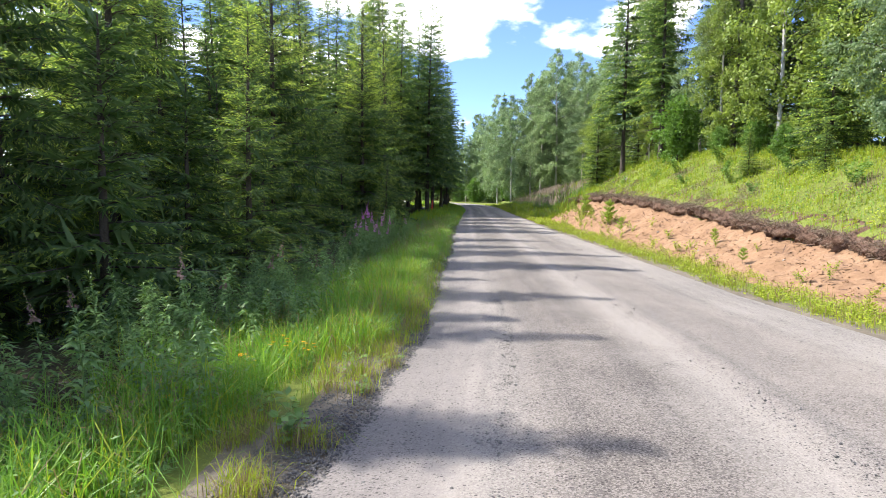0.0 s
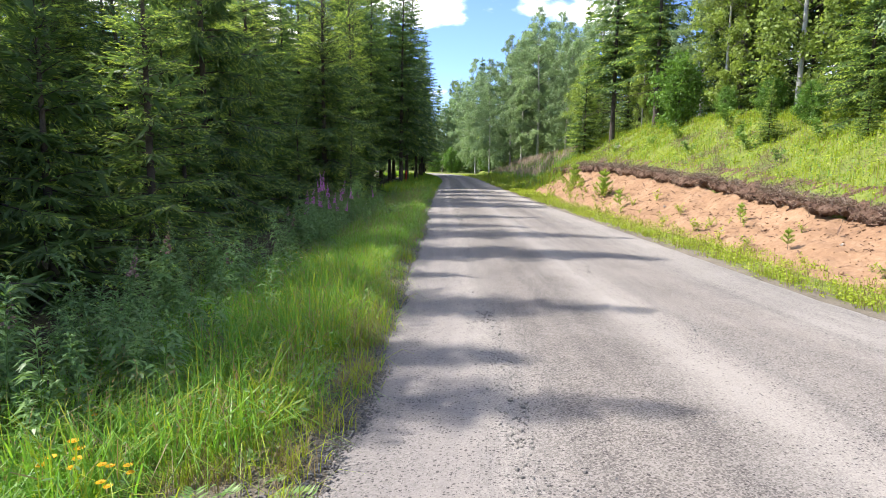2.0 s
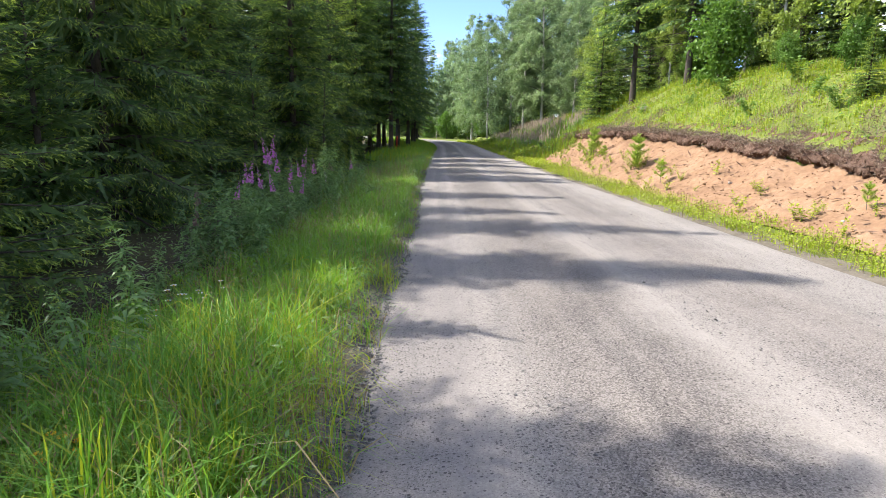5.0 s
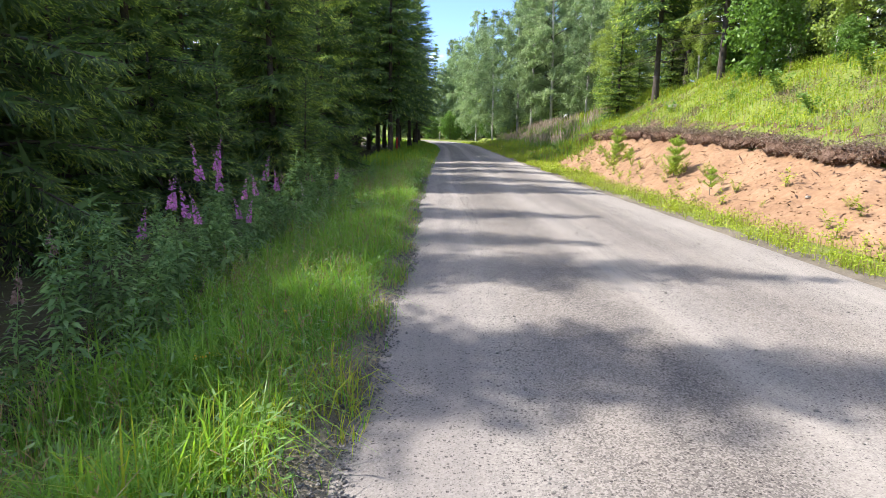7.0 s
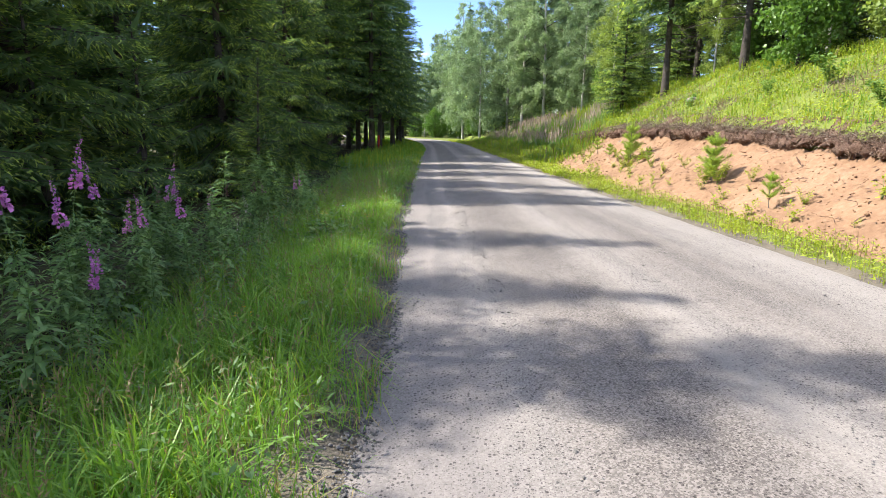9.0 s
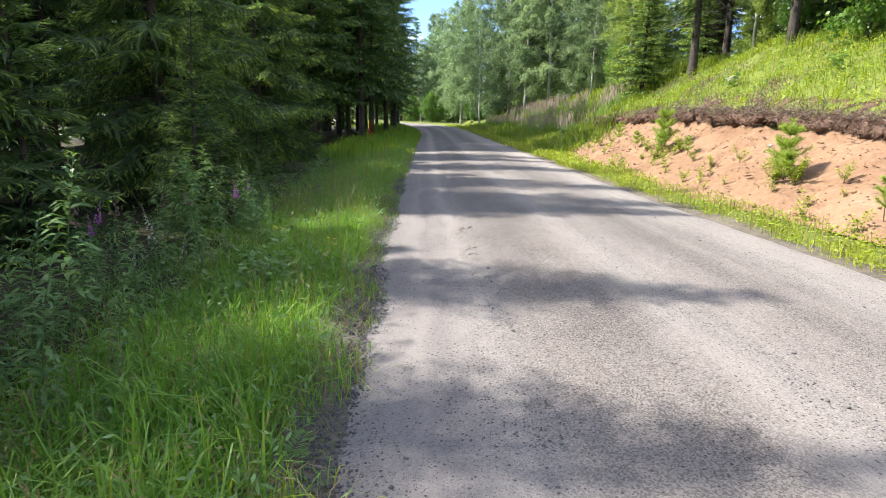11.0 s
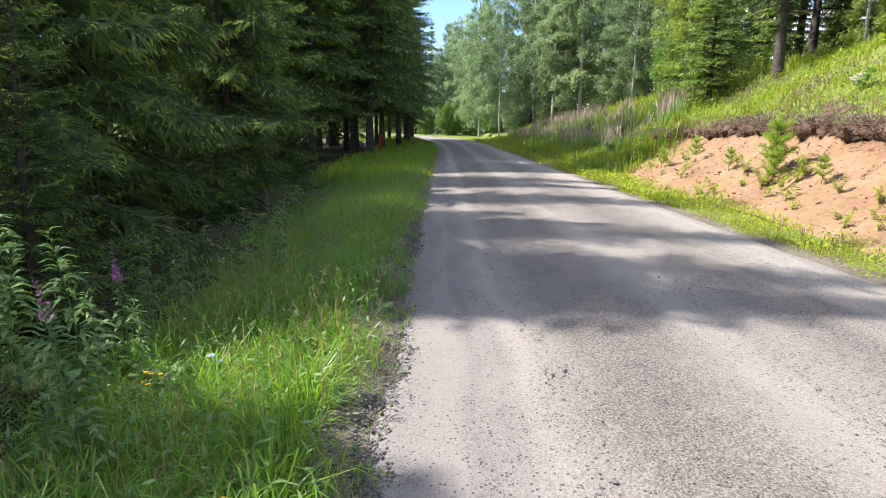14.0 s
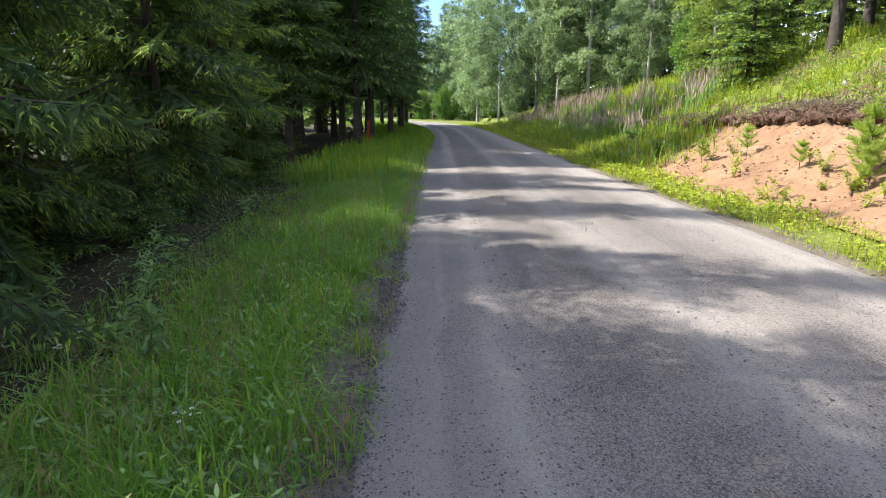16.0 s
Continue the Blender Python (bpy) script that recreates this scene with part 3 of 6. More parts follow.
# ---- trees ----
def needle_tree(seed, tall, reach, clear, gap, twig_gap, shoot, width, needles=0, needles_below=0.0, fresh=0.25, droop=0.35, power=0.85, dead_below=0.0, coarse=False, fill=1, stout=1.0, fill_to=1.0):
    """Chunks of a spruce: (trunk), (branches), (needled shoots)."""
    rng = np.random.default_rng(seed)
    s = np.linspace(0, 1, 9)
    lean = rng.normal(size=2) * 0.012 * tall
    path = np.stack([lean[0] * s * s, lean[1] * s * s, tall * s - 0.15 * (1 - s)], 1)
    r_base = (0.0095 * tall + 0.02) * stout
    trunk = [tube_path(path, r_base * (1 - s) ** 0.9 + 0.006 + 0.05 * np.exp(-s * 30) * min(1, tall / 9), 9, 0)]
    wood, tw0, tw1, tw_up = [], [], [], []
    z = clear
    while z < tall - 0.12:
        share = (z - clear * 0.5) / (tall - clear * 0.5)
        whorl = rng.integers(5, 8) if z < tall * 0.9 else 4
        az0 = rng.uniform(0, 6.28)
        for q in range(whorl):
            az = az0 + q * 6.283 / whorl + rng.normal() * 0.22
            ln = max(0.10, reach * (1 - share) ** power * rng.uniform(0.62, 1.12))
            if z < clear + 0.12 * tall:
                ln *= rng.uniform(0.6, 1.0)
            z0 = z + rng.uniform(-0.5, 0.5) * gap
            start = np.array([np.interp(z0 / tall, s, path[:, 0]), np.interp(z0 / tall, s, path[:, 1]), z0])
            out = np.array([math.cos(az), math.sin(az), 0])
            u = np.linspace(0, 1, 6)
            tilt = 0.75 * share + rng.uniform(-0.10, 0.12)
            rise = ln * (tilt * u - (droop * (1.25 - share) + 0.2) * u * u + (0.30 * (1 - share) + 0.05) * u ** 3)
            bend = rng.normal() * 0.10 * ln
            side = np.array([-out[1], out[0], 0])
            bp = start + out * (ln * u)[:, None] + side * (bend * u * u)[:, None] + np.array([0, 0, 1.0]) * rise[:, None]
            rb = max(0.004, 0.011 * ln)
            pick = [0, 2, 5] if coarse else [0, 1, 2, 3, 4, 5]
            wood.append(tube_path(bp[pick], (rb * (1 - u) + 0.0025)[pick], 3, 0))
            if z < dead_below:
                continue
            nt = max(3, int(ln / twig_gap))
            uu = np.repeat(np.clip(np.linspace(0.12, 1.0, nt) + rng.normal(size=nt) * 0.02, 0.05, 1), 2)
            sg = np.tile([1.0, -1.0], nt)
            base = np.stack([np.interp(uu, u, bp[:, j]) for j in range(3)], 1)
            tan = unit(np.stack([np.interp(np.clip(uu + 0.06, 0, 1.06), np.append(u, 1.06), np.append(bp[:, j], 2 * bp[-1, j] - bp[-2, j] * 0.7 - bp[-1, j] * 0.3)) for j in range(3)], 1) - base)
            tl = (0.42 * ln * (1 - uu) ** 0.75 + 0.09) * rng.uniform(0.55, 1.2, 2 * nt)
            hang = rng.uniform(0.05, 0.5, 2 * nt) * (1.2 - share)
            td = unit(tan * rng.uniform(0.5, 0.9, 2 * nt)[:, None] + side * (sg * rng.uniform(0.55, 0.95, 2 * nt))[:, None] - np.array([0, 0, 1.0]) * hang[:, None])
            last = uu > 0.985
            td[last] = tan[last]
            tw0.append(base)
            tw1.append(base + td * tl[:, None])
            tw_up.append(np.tile(np.cross(side, -out) * 1.0, (2 * nt, 1)))
        z += gap * rng.uniform(0.7, 1.25) * (1 - 0.35 * share)
    # a leading shoot
    tw0.append(np.array([path[-1] - (0, 0, 0.25)]))
    tw1.append(np.array([path[-1] + (0, 0, 0.22)]))
    tw_up.append(np.array([[1.0, 0, 0]]))
    a, b, up = np.concatenate(tw0), np.concatenate(tw1), np.concatenate(tw_up)
    if not coarse:
        wood.append(kites(a, unit(b - a), np.linalg.norm(b - a, axis=1), 0.008, up + 0.3, 0, 0.0, 0.2))
    ln = np.linalg.norm(b - a, axis=1)
    m = np.maximum(2, np.ceil(ln / (shoot * 0.62)).astype(int))
    idx = np.repeat(np.arange(len(a)), m)
    pos = np.concatenate([np.arange(q) for q in m])
    t = np.minimum((pos + 0.6) / m[idx], 1.0)
    d = unit(b - a)[idx]
    sd = unit(np.cross(d, up[idx] + rng.normal(size=(len(idx), 3)) * 0.35)) * np.where(pos % 2 == 0, 1, -1)[:, None]
    tip = pos == m[idx] - 1
    way = unit(d * 0.8 + sd * np.where(tip, 0.05, 0.62)[:, None] + rng.normal(size=(len(idx), 3)) * 0.10 - np.array([0, 0, 0.10]))
    p = a[idx] + (b - a)[idx] * t[:, None]
    sl = shoot * rng.uniform(0.7, 1.25, len(idx)) * (1.1 - 0.35 * t)
    upn = up[idx] + rng.normal(size=(len(idx), 3)) * 0.25
    # outer shoots take the fresh tone, which also carries the sun on them
    fresh_lit = (tip | (t > 0.55)) & (rng.random(len(idx)) < fresh * 2.2)
    near = (p[:, 2] < needles_below) if needles else np.zeros(len(p), bool)
    leaf = []
    for slot, pick in ((0, ~fresh_lit), (1, fresh_lit)):
        q = pick & ~near
        if coarse:
            wd = unit(np.cross(way[q], upn[q])) * (width * rng.uniform(0.7, 1.3, q.sum()) / 2)[:, None]
            drop = np.cross(wd, way[q]) * 0.3
            v = np.stack([p[q] - wd + drop, p[q] + wd + drop, p[q] + way[q] * sl[q][:, None]], 1)
            leaf.append((v.reshape(-1, 3), np.arange(3 * q.sum()).reshape(-1, 3), slot))
            continue
        leaf.append(kites(p[q], way[q], sl[q], width * rng.uniform(0.75, 1.25, q.sum()), upn[q], slot))
        q = pick & near
        if q.any():
            leaf.append(kites(p[q], way[q], sl[q], width * 0.62, upn[q], slot))
            leaf.append(needle_fringe(rng, p[q], way[q], sl[q], needles, 0.024, 0.0045, slot))
    # the dense inner sprays
    k = np.repeat(np.arange(len(a)), fill)
    k = k[a[k, 2] < tall * fill_to]
    if len(k):
        size = np.clip(ln[k] * 0.9, 0.12, 0.34) * rng.uniform(0.7, 1.2, len(k))
        p0 = a[k] + (b - a)[k] * rng.uniform(-0.1, 0.45, len(k))[:, None]
        w = unit(unit(b - a)[k] + rng.normal(size=(len(k), 3)) * 0.40 - np.array([0, 0, 0.15]))
        sd = unit(np.cross(w, up[k] + rng.normal(size=(len(k), 3)) * 0.9)) * (size * 0.11)[:, None]
        v = np.stack([p0 - sd, p0 + sd, p0 + w * size[:, None]], 1)
        leaf.append((v.reshape(-1, 3), np.arange(3 * len(k)).reshape(-1, 3), 0))
    return trunk, wood, leaf


def spruce(name, m, label, group, **shape):
    trunk, wood, leaf = needle_tree(**shape)
    tree = new(name)
    tree.matrix_basis = m
    part("trunk", smooth(mesh_of("trunk", trunk, [MAT["bark"]])), tree)
    tagged(part("branchwork", mesh_of("branchwork", wood, [MAT["bark"]]), tree), kind="stuff")
    part("crown", mesh_of("crown", leaf, [MAT["needle"], MAT["fresh"]]), tree)
    return tagged(tree, label, "tree", group)


def at(x, y, size=1.0, turn=0.0, wide=1.0):
    return pose(x, y, float(land(x, y)) - 0.05, 0, 0, turn) @ Matrix.Diagonal((size * wide, size * wide, size, 1))


def place(first, spots, label="", group=""):
    for spot in spots:
        c = copy_thing(first, at(*spot))
        if label or group:
            tagged(c, label, group=group)


LEFT, RIGHT, FAR, BIRCHES = "spruces along the dark forest edge", "trees on the bank", "woods at the bend", "birch grove beside the road"

# the young pale spruce at the verge: its many fresh-toned shoots stand for sunlight
young = spruce("young_spruce", at(-4.05, 12.4), "young green spruce standing free at the verge, pale shoots carrying its sunlight", LEFT,
               seed=3, tall=5.6, reach=1.65, clear=0.3, gap=0.27, twig_gap=0.085, shoot=0.085, width=0.026, needles=6, needles_below=6.0, fresh=0.8, droop=0.18, power=0.9)

# copies carry the same sunlit tone in their shoots
place(young, ((-2.35, 24.2, 0.55, 90), (-3.1, 35.6, 0.6, 40), (-6.1, 16.0, 1.1, 200)))

# close spruces, branched to the ground
near_a = spruce("spruce", at(-5.7, 19.2, 1.16, 0, 0.80), "dark green spruce branched down to the grass", LEFT,
                seed=5, tall=8.8, reach=2.75, clear=0.15, gap=0.29, fill=2, fill_to=0.5, power=0.95, twig_gap=0.085, shoot=0.115, width=0.030, needles=6, needles_below=4.6, fresh=0.44, droop=0.30)
place(near_a, ((-5.8, 7.8, 0.88, 100, 0.9), (-5.9, 10.7, 0.98, 140), (-7.3, 15.6, 0.75, 20), (-4.9, 17.3, 1.12, 210, 0.84), (-3.1, 31.8, 1.15, 300, 0.80), (-6.2, 4.9, 0.88, 50), (-6.6, 1.5, 0.8, 310), (-3.4, 35.6, 1.1, 15, 0.8)))
near_b = spruce("spruce", at(-5.0, 21.6, 1.22, 0, 0.80), "dark green spruce branched down to the grass", LEFT,
                seed=8, tall=8.4, reach=2.6, clear=0.15, gap=0.29, fill=2, fill_to=0.5, power=0.95, twig_gap=0.085, shoot=0.115, width=0.030, needles=6, needles_below=4.6, fresh=0.42, droop=0.34)
place(near_b, ((-3.9, 28.4, 1.15, 160, 0.82), (-7.6, 12.4, 0.7, 250), (-3.6, 26.5, 1.04, 70, 0.98)))

# taller ones with bare feet, further along and behind
mid_a = spruce("tall_spruce", at(-1.2, 44.6, 1.2, 0, 0.95), "tall dark spruce with bare lower trunk", LEFT,
               seed=13, tall=13.5, reach=2.8, clear=2.1, gap=0.42, twig_gap=0.12, shoot=0.20, width=0.065, coarse=True, fresh=0.10, droop=0.45, dead_below=2.5, stout=0.75)
place(mid_a, ((-7.0, 29.4, 0.7, 85), (-0.9, 48.2, 0.95, 40), (-2.2, 49.0, 1.0, 130), (-0.2, 52.4, 0.85, 220, 1.2), (-4.1, 40.0, 1.05, 310), (-5.5, 45.0, 1.15, 10), (-1.6, 56.0, 0.85, 200), (-5.6, 35.0, 0.75, 350), (0.1, 61.5, 0.85, 100, 1.2), (-1.2, 65.5, 0.9, 260), (-2.4, 60.6, 1.1, 20), (-3.8, 63.5, 1.1, 140)))
mid_b = spruce("tall_spruce", at(-3.0, 41.2, 1.1), "tall dark spruce with bare lower trunk", LEFT,
               seed=17, tall=13.0, reach=2.6, clear=1.7, gap=0.42, twig_gap=0.12, shoot=0.20, width=0.065, coarse=True, fresh=0.12, droop=0.38, dead_below=2.1, stout=0.75)
place(mid_b, ((-3.6, 46.6, 1.15, 70), (-4.6, 51.0, 1.1, 250), (-8.5, 42.0, 1.0, 110), (-7.4, 49.5, 1.05, 290), (-5.5, 57.0, 1.0, 170), (0.3, 57.4, 0.8, 60), (-3.2, 54.2, 1.1, 330), (0.5, 66.0, 1.05, 190), (-5.2, 61.5, 1.1, 240)))
place(mid_b, [(-8.6 + 0.9 * math.sin(k * 2.3), 2.5 + 2.35 * k, 0.62 + 0.07 * math.sin(k * 1.7), 67 * k, 1.1) for k in range(13) if k != 4], "smaller dark spruce deep in the forest edge")
place(mid_b, ((-9.8, 9.4, 0.86, 20), (-9.5, 15.2, 1.10, 60), (-10.2, 20.2, 0.88, 240), (-9.2, 18.4, 0.76, 110), (-8.9, 23.6, 0.78, 200), (-10.4, 28.4, 0.92, 290), (-8.8, 26.2, 1.08, 30), (-9.6, 33.0, 0.9, 130)), "tall slim dark spruce deep in the forest edge")
place(mid_b, ((-11.0, 31.0, 1.05, 40), (-12.2, 34.6, 1.1, 130), (-9.6, 36.6, 1.05, 220), (-12.6, 39.5, 1.15, 310), (-10.2, 41.4, 1.15, 75), (-8.6, 46.0, 1.2, 165), (-10.8, 47.5, 1.2, 255), (-6.6, 53.0, 1.25, 345), (-8.6, 54.5, 1.25, 20), (-4.6, 58.5, 1.25, 110),
              (-12.4, 27.0, 0.9, 200), (-12.8, 23.0, 0.9, 290), (-7.0, 39.0, 1.0, 5)), "tall dark spruce far back in the forest edge")

small = spruce("small_spruce", at(-3.6, 29.3), "small spruce in the shade under taller trees", LEFT,
               seed=19, tall=2.6, reach=1.0, clear=0.1, gap=0.2, twig_gap=0.07, shoot=0.075, width=0.027, coarse=True, fill=2, fresh=0.28, droop=0.25)
place(small, ((-4.7, 18.6, 1.45, 15), (-5.1, 19.9, 1.7, 75), (-4.5, 21.2, 1.35, 135), (-4.5, 14.9, 1.3, 195), (-4.6, 10.7, 1.45, 255), (-4.4, 7.7, 1.6, 315), (-3.9, 23.0, 1.3, 45), (-5.9, 15.6, 1.8, 285), (-4.6, 4.4, 0.85, 65), (-6.2, 18.2, 2.0, 205), (-6.0, 21.8, 2.0, 25), (-6.4, 7.2, 2.0, 95), (-6.4, 15.4, 1.2, 200), (-5.6, 19.6, 0.8, 100), (-6.3, 24.4, 1.3, 310), (-6.2, 20.4, 1.2, 30), (-6.8, 18.9, 1.3, 150), (-6.6, 9.4, 1.2, 210), (-6.4, 5.2, 1.2, 270), (-4.6, 29.2, 1.2, 330), (-4.3, 33.0, 1.1, 60), (-2.7, 35.8, 0.8, 120), (-5.8, 23.5, 1.4, 180),
              (-7.4, 28.0, 1.6, 300), (-7.2, 32.6, 1.6, 20), (-3.2, 38.6, 0.9, 80), (-2.8, 30.0, 0.7, 10), (-3.4, 41.8, 1.0, 15), (-8.6, 7.0, 1.6, 45), (-8.4, 19.0, 1.6, 75)))

# trees on the bank
bank_a = spruce("bank_spruce", at(11.0, 37.0, 1.0, 0), "tall dark spruce with bare trunk on the bank", RIGHT,
                seed=21, tall=15.5, reach=2.7, clear=2.0, gap=0.42, twig_gap=0.15, shoot=0.22, width=0.085, coarse=True, fresh=0.14, droop=0.40, dead_below=3.0, stout=0.72)
place(bank_a, ((11.8, 32.8, 0.95, 120), (13.2, 38.9, 1.0, 220), (14.8, 32.0, 1.05, 40), (15.5, 26.5, 1.0, 300), (16.0, 20.5, 1.0, 170), (14.6, 42.5, 1.0, 80), (17.5, 36.0, 1.1, 10),
               (18.5, 29.0, 1.1, 140), (16.5, 47.0, 1.0, 200), (19.0, 23.0, 1.0, 240), (17.0, 14.5, 1.0, 20), (20.0, 42.0, 1.1, 110), (15.0, 53.0, 1.0, 330), (21.5, 33.0, 1.1, 60), (22.0, 17.5, 1.1, 280), (14.0, 29.5, 0.9, 15)))
bank_b = spruce("bushy_spruce", at(9.9, 38.7, 0.62), "sunlit bushy spruce branched to the grass", RIGHT,
                seed=23, tall=9.5, reach=2.4, clear=0.2, gap=0.32, twig_gap=0.12, shoot=0.17, width=0.065, coarse=True, fresh=0.32, droop=0.30)
place(bank_b, ((14.2, 60.5, 1.1, 0), (13.0, 66.0, 1.1, 50), (15.6, 57.0, 1.1, 100), (16.4, 63.0, 1.2, 150), (11.6, 68.5, 1.1, 200), (15.4, 51.0, 1.1, 250), (10.3, 76.5, 1.1, 300)), "dark spruce behind the birch grove", BIRCHES)
place(bank_b, ((19.5, 47.0, 1.3, 0), (22.0, 50.0, 1.3, 60), (17.6, 43.6, 1.1, 120), (24.0, 44.0, 1.3, 180), (20.5, 35.0, 1.2, 240), (22.0, 30.0, 1.2, 300), (19.6, 39.6, 1.2, 30), (17.2, 30.6, 1.1, 90)), "dark spruce deep in the bank woods", RIGHT)
place(bank_b, ((13.9, 26.4, 1.1, 30), (14.6, 29.0, 1.15, 120), (10.9, 17.2, 0.28, 0, 1.1), (17.5, 19.0, 1.2, 90), (18.0, 26.0, 1.3, 170), (18.5, 38.0, 1.3, 10), (12.6, 35.5, 0.5, 60), (12.9, 40.0, 0.9, 10), (14.6, 36.6, 1.0, 50), (12.4, 44.5, 0.95, 140), (15.6, 41.0, 1.1, 260), (16.2, 33.6, 1.1, 200), (14.0, 31.2, 0.9, 300), (10.4, 20.5, 0.30, 15, 1.15), (12.1, 18.9, 1.0, 80), (13.2, 33.0, 0.8, 160), (16.5, 24.0, 1.2, 110), (15.0, 14.0, 1.1, 220), (11.6, 40.8, 0.5, 40), (13.9, 20.9, 1.1, 130), (14.6, 23.4, 1.1, 230), (14.3, 17.4, 1.05, 330), (13.0, 34.4, 0.6, 70), (12.6, 27.2, 0.35, 100), (11.0, 43.5, 0.8, 190)))


def leaf_tree(seed, tall, reach, clear, boughs, leaves, leaf, upright=0.9, hang=0.5, stems=1, bare=0.0075):
    """Chunks of a broad-leaved tree: trunk, boughs, leaves in drooping sprays."""
    rng = np.random.default_rng(seed)
    trunk, wood, tips, ways = [], [], [], []
    s = np.linspace(0, 1, 9)
    for q in range(stems):
        sway = rng.normal(size=2) * 0.03 * tall + (rng.normal(size=2) * reach * 0.35 if stems > 1 else 0)
        ht = tall * (rng.uniform(0.75, 1.0) if stems > 1 else 1.0)
        path = np.stack([sway[0] * s ** 1.5 + 0.02 * tall * np.sin(s * 7 + q) * s * 0.4, sway[1] * s ** 1.5, ht * s - 0.1], 1)
        trunk.append(tube_path(path, (bare * tall + 0.01) * (1 - s) ** 0.8 + 0.006, 8, 0))
        for k in range(boughs):
            f = (k + rng.random()) / boughs
            z0 = clear + (ht - clear) * f * 0.97
            start = np.stack([np.interp(z0 / ht, s, path[:, j]) for j in range(3)])
            az = k * 2.4 + rng.normal() * 0.4
            shape = math.sin(min(1, 0.12 + f * 0.95) * math.pi) ** 0.6 if f < 0.55 else (1 - f) ** 0.75 * 1.6
            ln = max(0.25, reach * shape * rng.uniform(0.6, 1.1))
            u = np.linspace(0, 1, 6)
            out = np.array([math.cos(az), math.sin(az), 0])
            bp = start + out * (ln * u)[:, None] + np.array([0, 0, 1.0]) * (ln * (upright * u - hang * u * u))[:, None] + rng.normal(size=(6, 3)) * 0.03 * ln * u[:, None]
            wood.append(tube_path(bp, 0.012 * ln * (1 - u) + 0.003, 3, 0))
            n = max(2, int(ln * 5))
            uu = rng.uniform(0.25, 1, n)
            base = np.stack([np.interp(uu, u, bp[:, j]) for j in range(3)], 1)
            td = unit(out * 0.6 + rng.normal(size=(n, 3)) * 0.7 - np.array([0, 0, hang * 0.7]))
            tl = rng.uniform(0.25, 0.65, n) * min(1, ln) * 1.1
            end = base + td * tl[:, None] - np.array([0, 0, 1.0]) * (hang * 0.35 * tl)[:, None]
            wood.append(kites(base, unit(end - base), np.linalg.norm(end - base, axis=1), 0.012, rng.normal(size=(n, 3)), 0, 0.0, 0.2))
            tips.append(np.stack([base, end], 1))
    tw = np.concatenate(tips)
    pick = rng.integers(0, len(tw), leaves)
    t = rng.uniform(0.1, 1.05, leaves)[:, None]
    p = tw[pick, 0] + (tw[pick, 1] - tw[pick, 0]) * t + rng.normal(size=(leaves, 3)) * leaf * 0.9
    d = unit(rng.normal(size=(leaves, 3)) * 0.7 - np.array([0, 0, 0.55]))
    up = rng.normal(size=(leaves, 3)) + np.array([0, 0, 0.5])
    return trunk, wood, [kites(p, d, leaf * rng.uniform(0.7, 1.25, leaves), leaf * rng.uniform(0.5, 0.8, leaves), up, 0, 0.12)]


def broad(name, m, label, group, bark, foliage, category="tree", **shape):
    trunk, wood, leaf = leaf_tree(**shape)
    tree = new(name)
    tree.matrix_basis = m
    part("trunk", smooth(mesh_of("trunk", trunk, [MAT[bark]])), tree)
    tagged(part("branchwork", mesh_of("branchwork", wood, [MAT["bark"]]), tree), kind="stuff")
    part("crown", mesh_of("crown", leaf, [MAT[foliage]]), tree)
    return tagged(tree, label, category, group)


birch_a = broad("birch", at(10.3, 55.0), "slender white-barked birch with light grey-green leaves", BIRCHES, "birch_bark", "birch_leaf",
                seed=31, tall=13.5, reach=3.3, clear=1.0, boughs=64, leaves=36000, leaf=0.125, upright=0.8, hang=0.75)
place(birch_a, ((8.9, 61.5, 0.98, 60), (12.2, 52.0, 0.8, 130), (12.6, 58.0, 1.0, 280), (8.2, 73.0, 1.0, 330), (13.8, 48.5, 0.85, 20), (7.2, 80.0, 1.1, 90)))
birch_b = broad("birch", at(9.3, 57.6), "slender white-barked birch with light grey-green leaves", BIRCHES, "birch_bark", "birch_leaf",
                seed=33, tall=12.5, reach=2.3, clear=1.4, boughs=52, leaves=24000, leaf=0.125, upright=1.0, hang=0.7)
place(birch_b, ((11.4, 49.6, 0.65, 40), (10.9, 61.5, 1.1, 150), (14.0, 54.5, 0.9, 310), (11.8, 70.0, 1.0, 80)))
place(birch_b, ((11.4, 15.3, 0.7, 70), (12.8, 30.2, 0.6, 20)), "white-barked birch among spruces on the bank", RIGHT)
aspen = broad("aspen", at(12.5, 22.6), "sunlit yellow-green aspen at the edge of the bank woods", RIGHT, "birch_bark", "aspen_leaf",
              seed=39, tall=10.5, reach=2.0, clear=0.6, boughs=48, leaves=11000, leaf=0.14, upright=0.9, hang=0.5)
place(aspen, ((12.6, 27.6, 0.75, 80), (11.9, 34.9, 0.45, 160), (10.8, 42.6, 0.6, 250), (12.6, 16.9, 0.85, 310)))

# bushes
bush = broad("broadleaf_bush", at(11.4, 29.4, 0.85), "lush green broad-leaved bush above the bank", RIGHT, "bark", "bush_leaf", "bush",
             seed=41, tall=4.2, reach=1.25, clear=0.3, boughs=16, leaves=6500, leaf=0.15, upright=0.8, hang=0.4, stems=4)
place(bush, ((12.4, 33.3, 0.6, 120), (12.0, 26.3, 0.4, 40), (11.5, 20.3, 0.4, 300), (11.9, 23.0, 0.45, 200), (11.7, 46.0, 0.8, 90)))


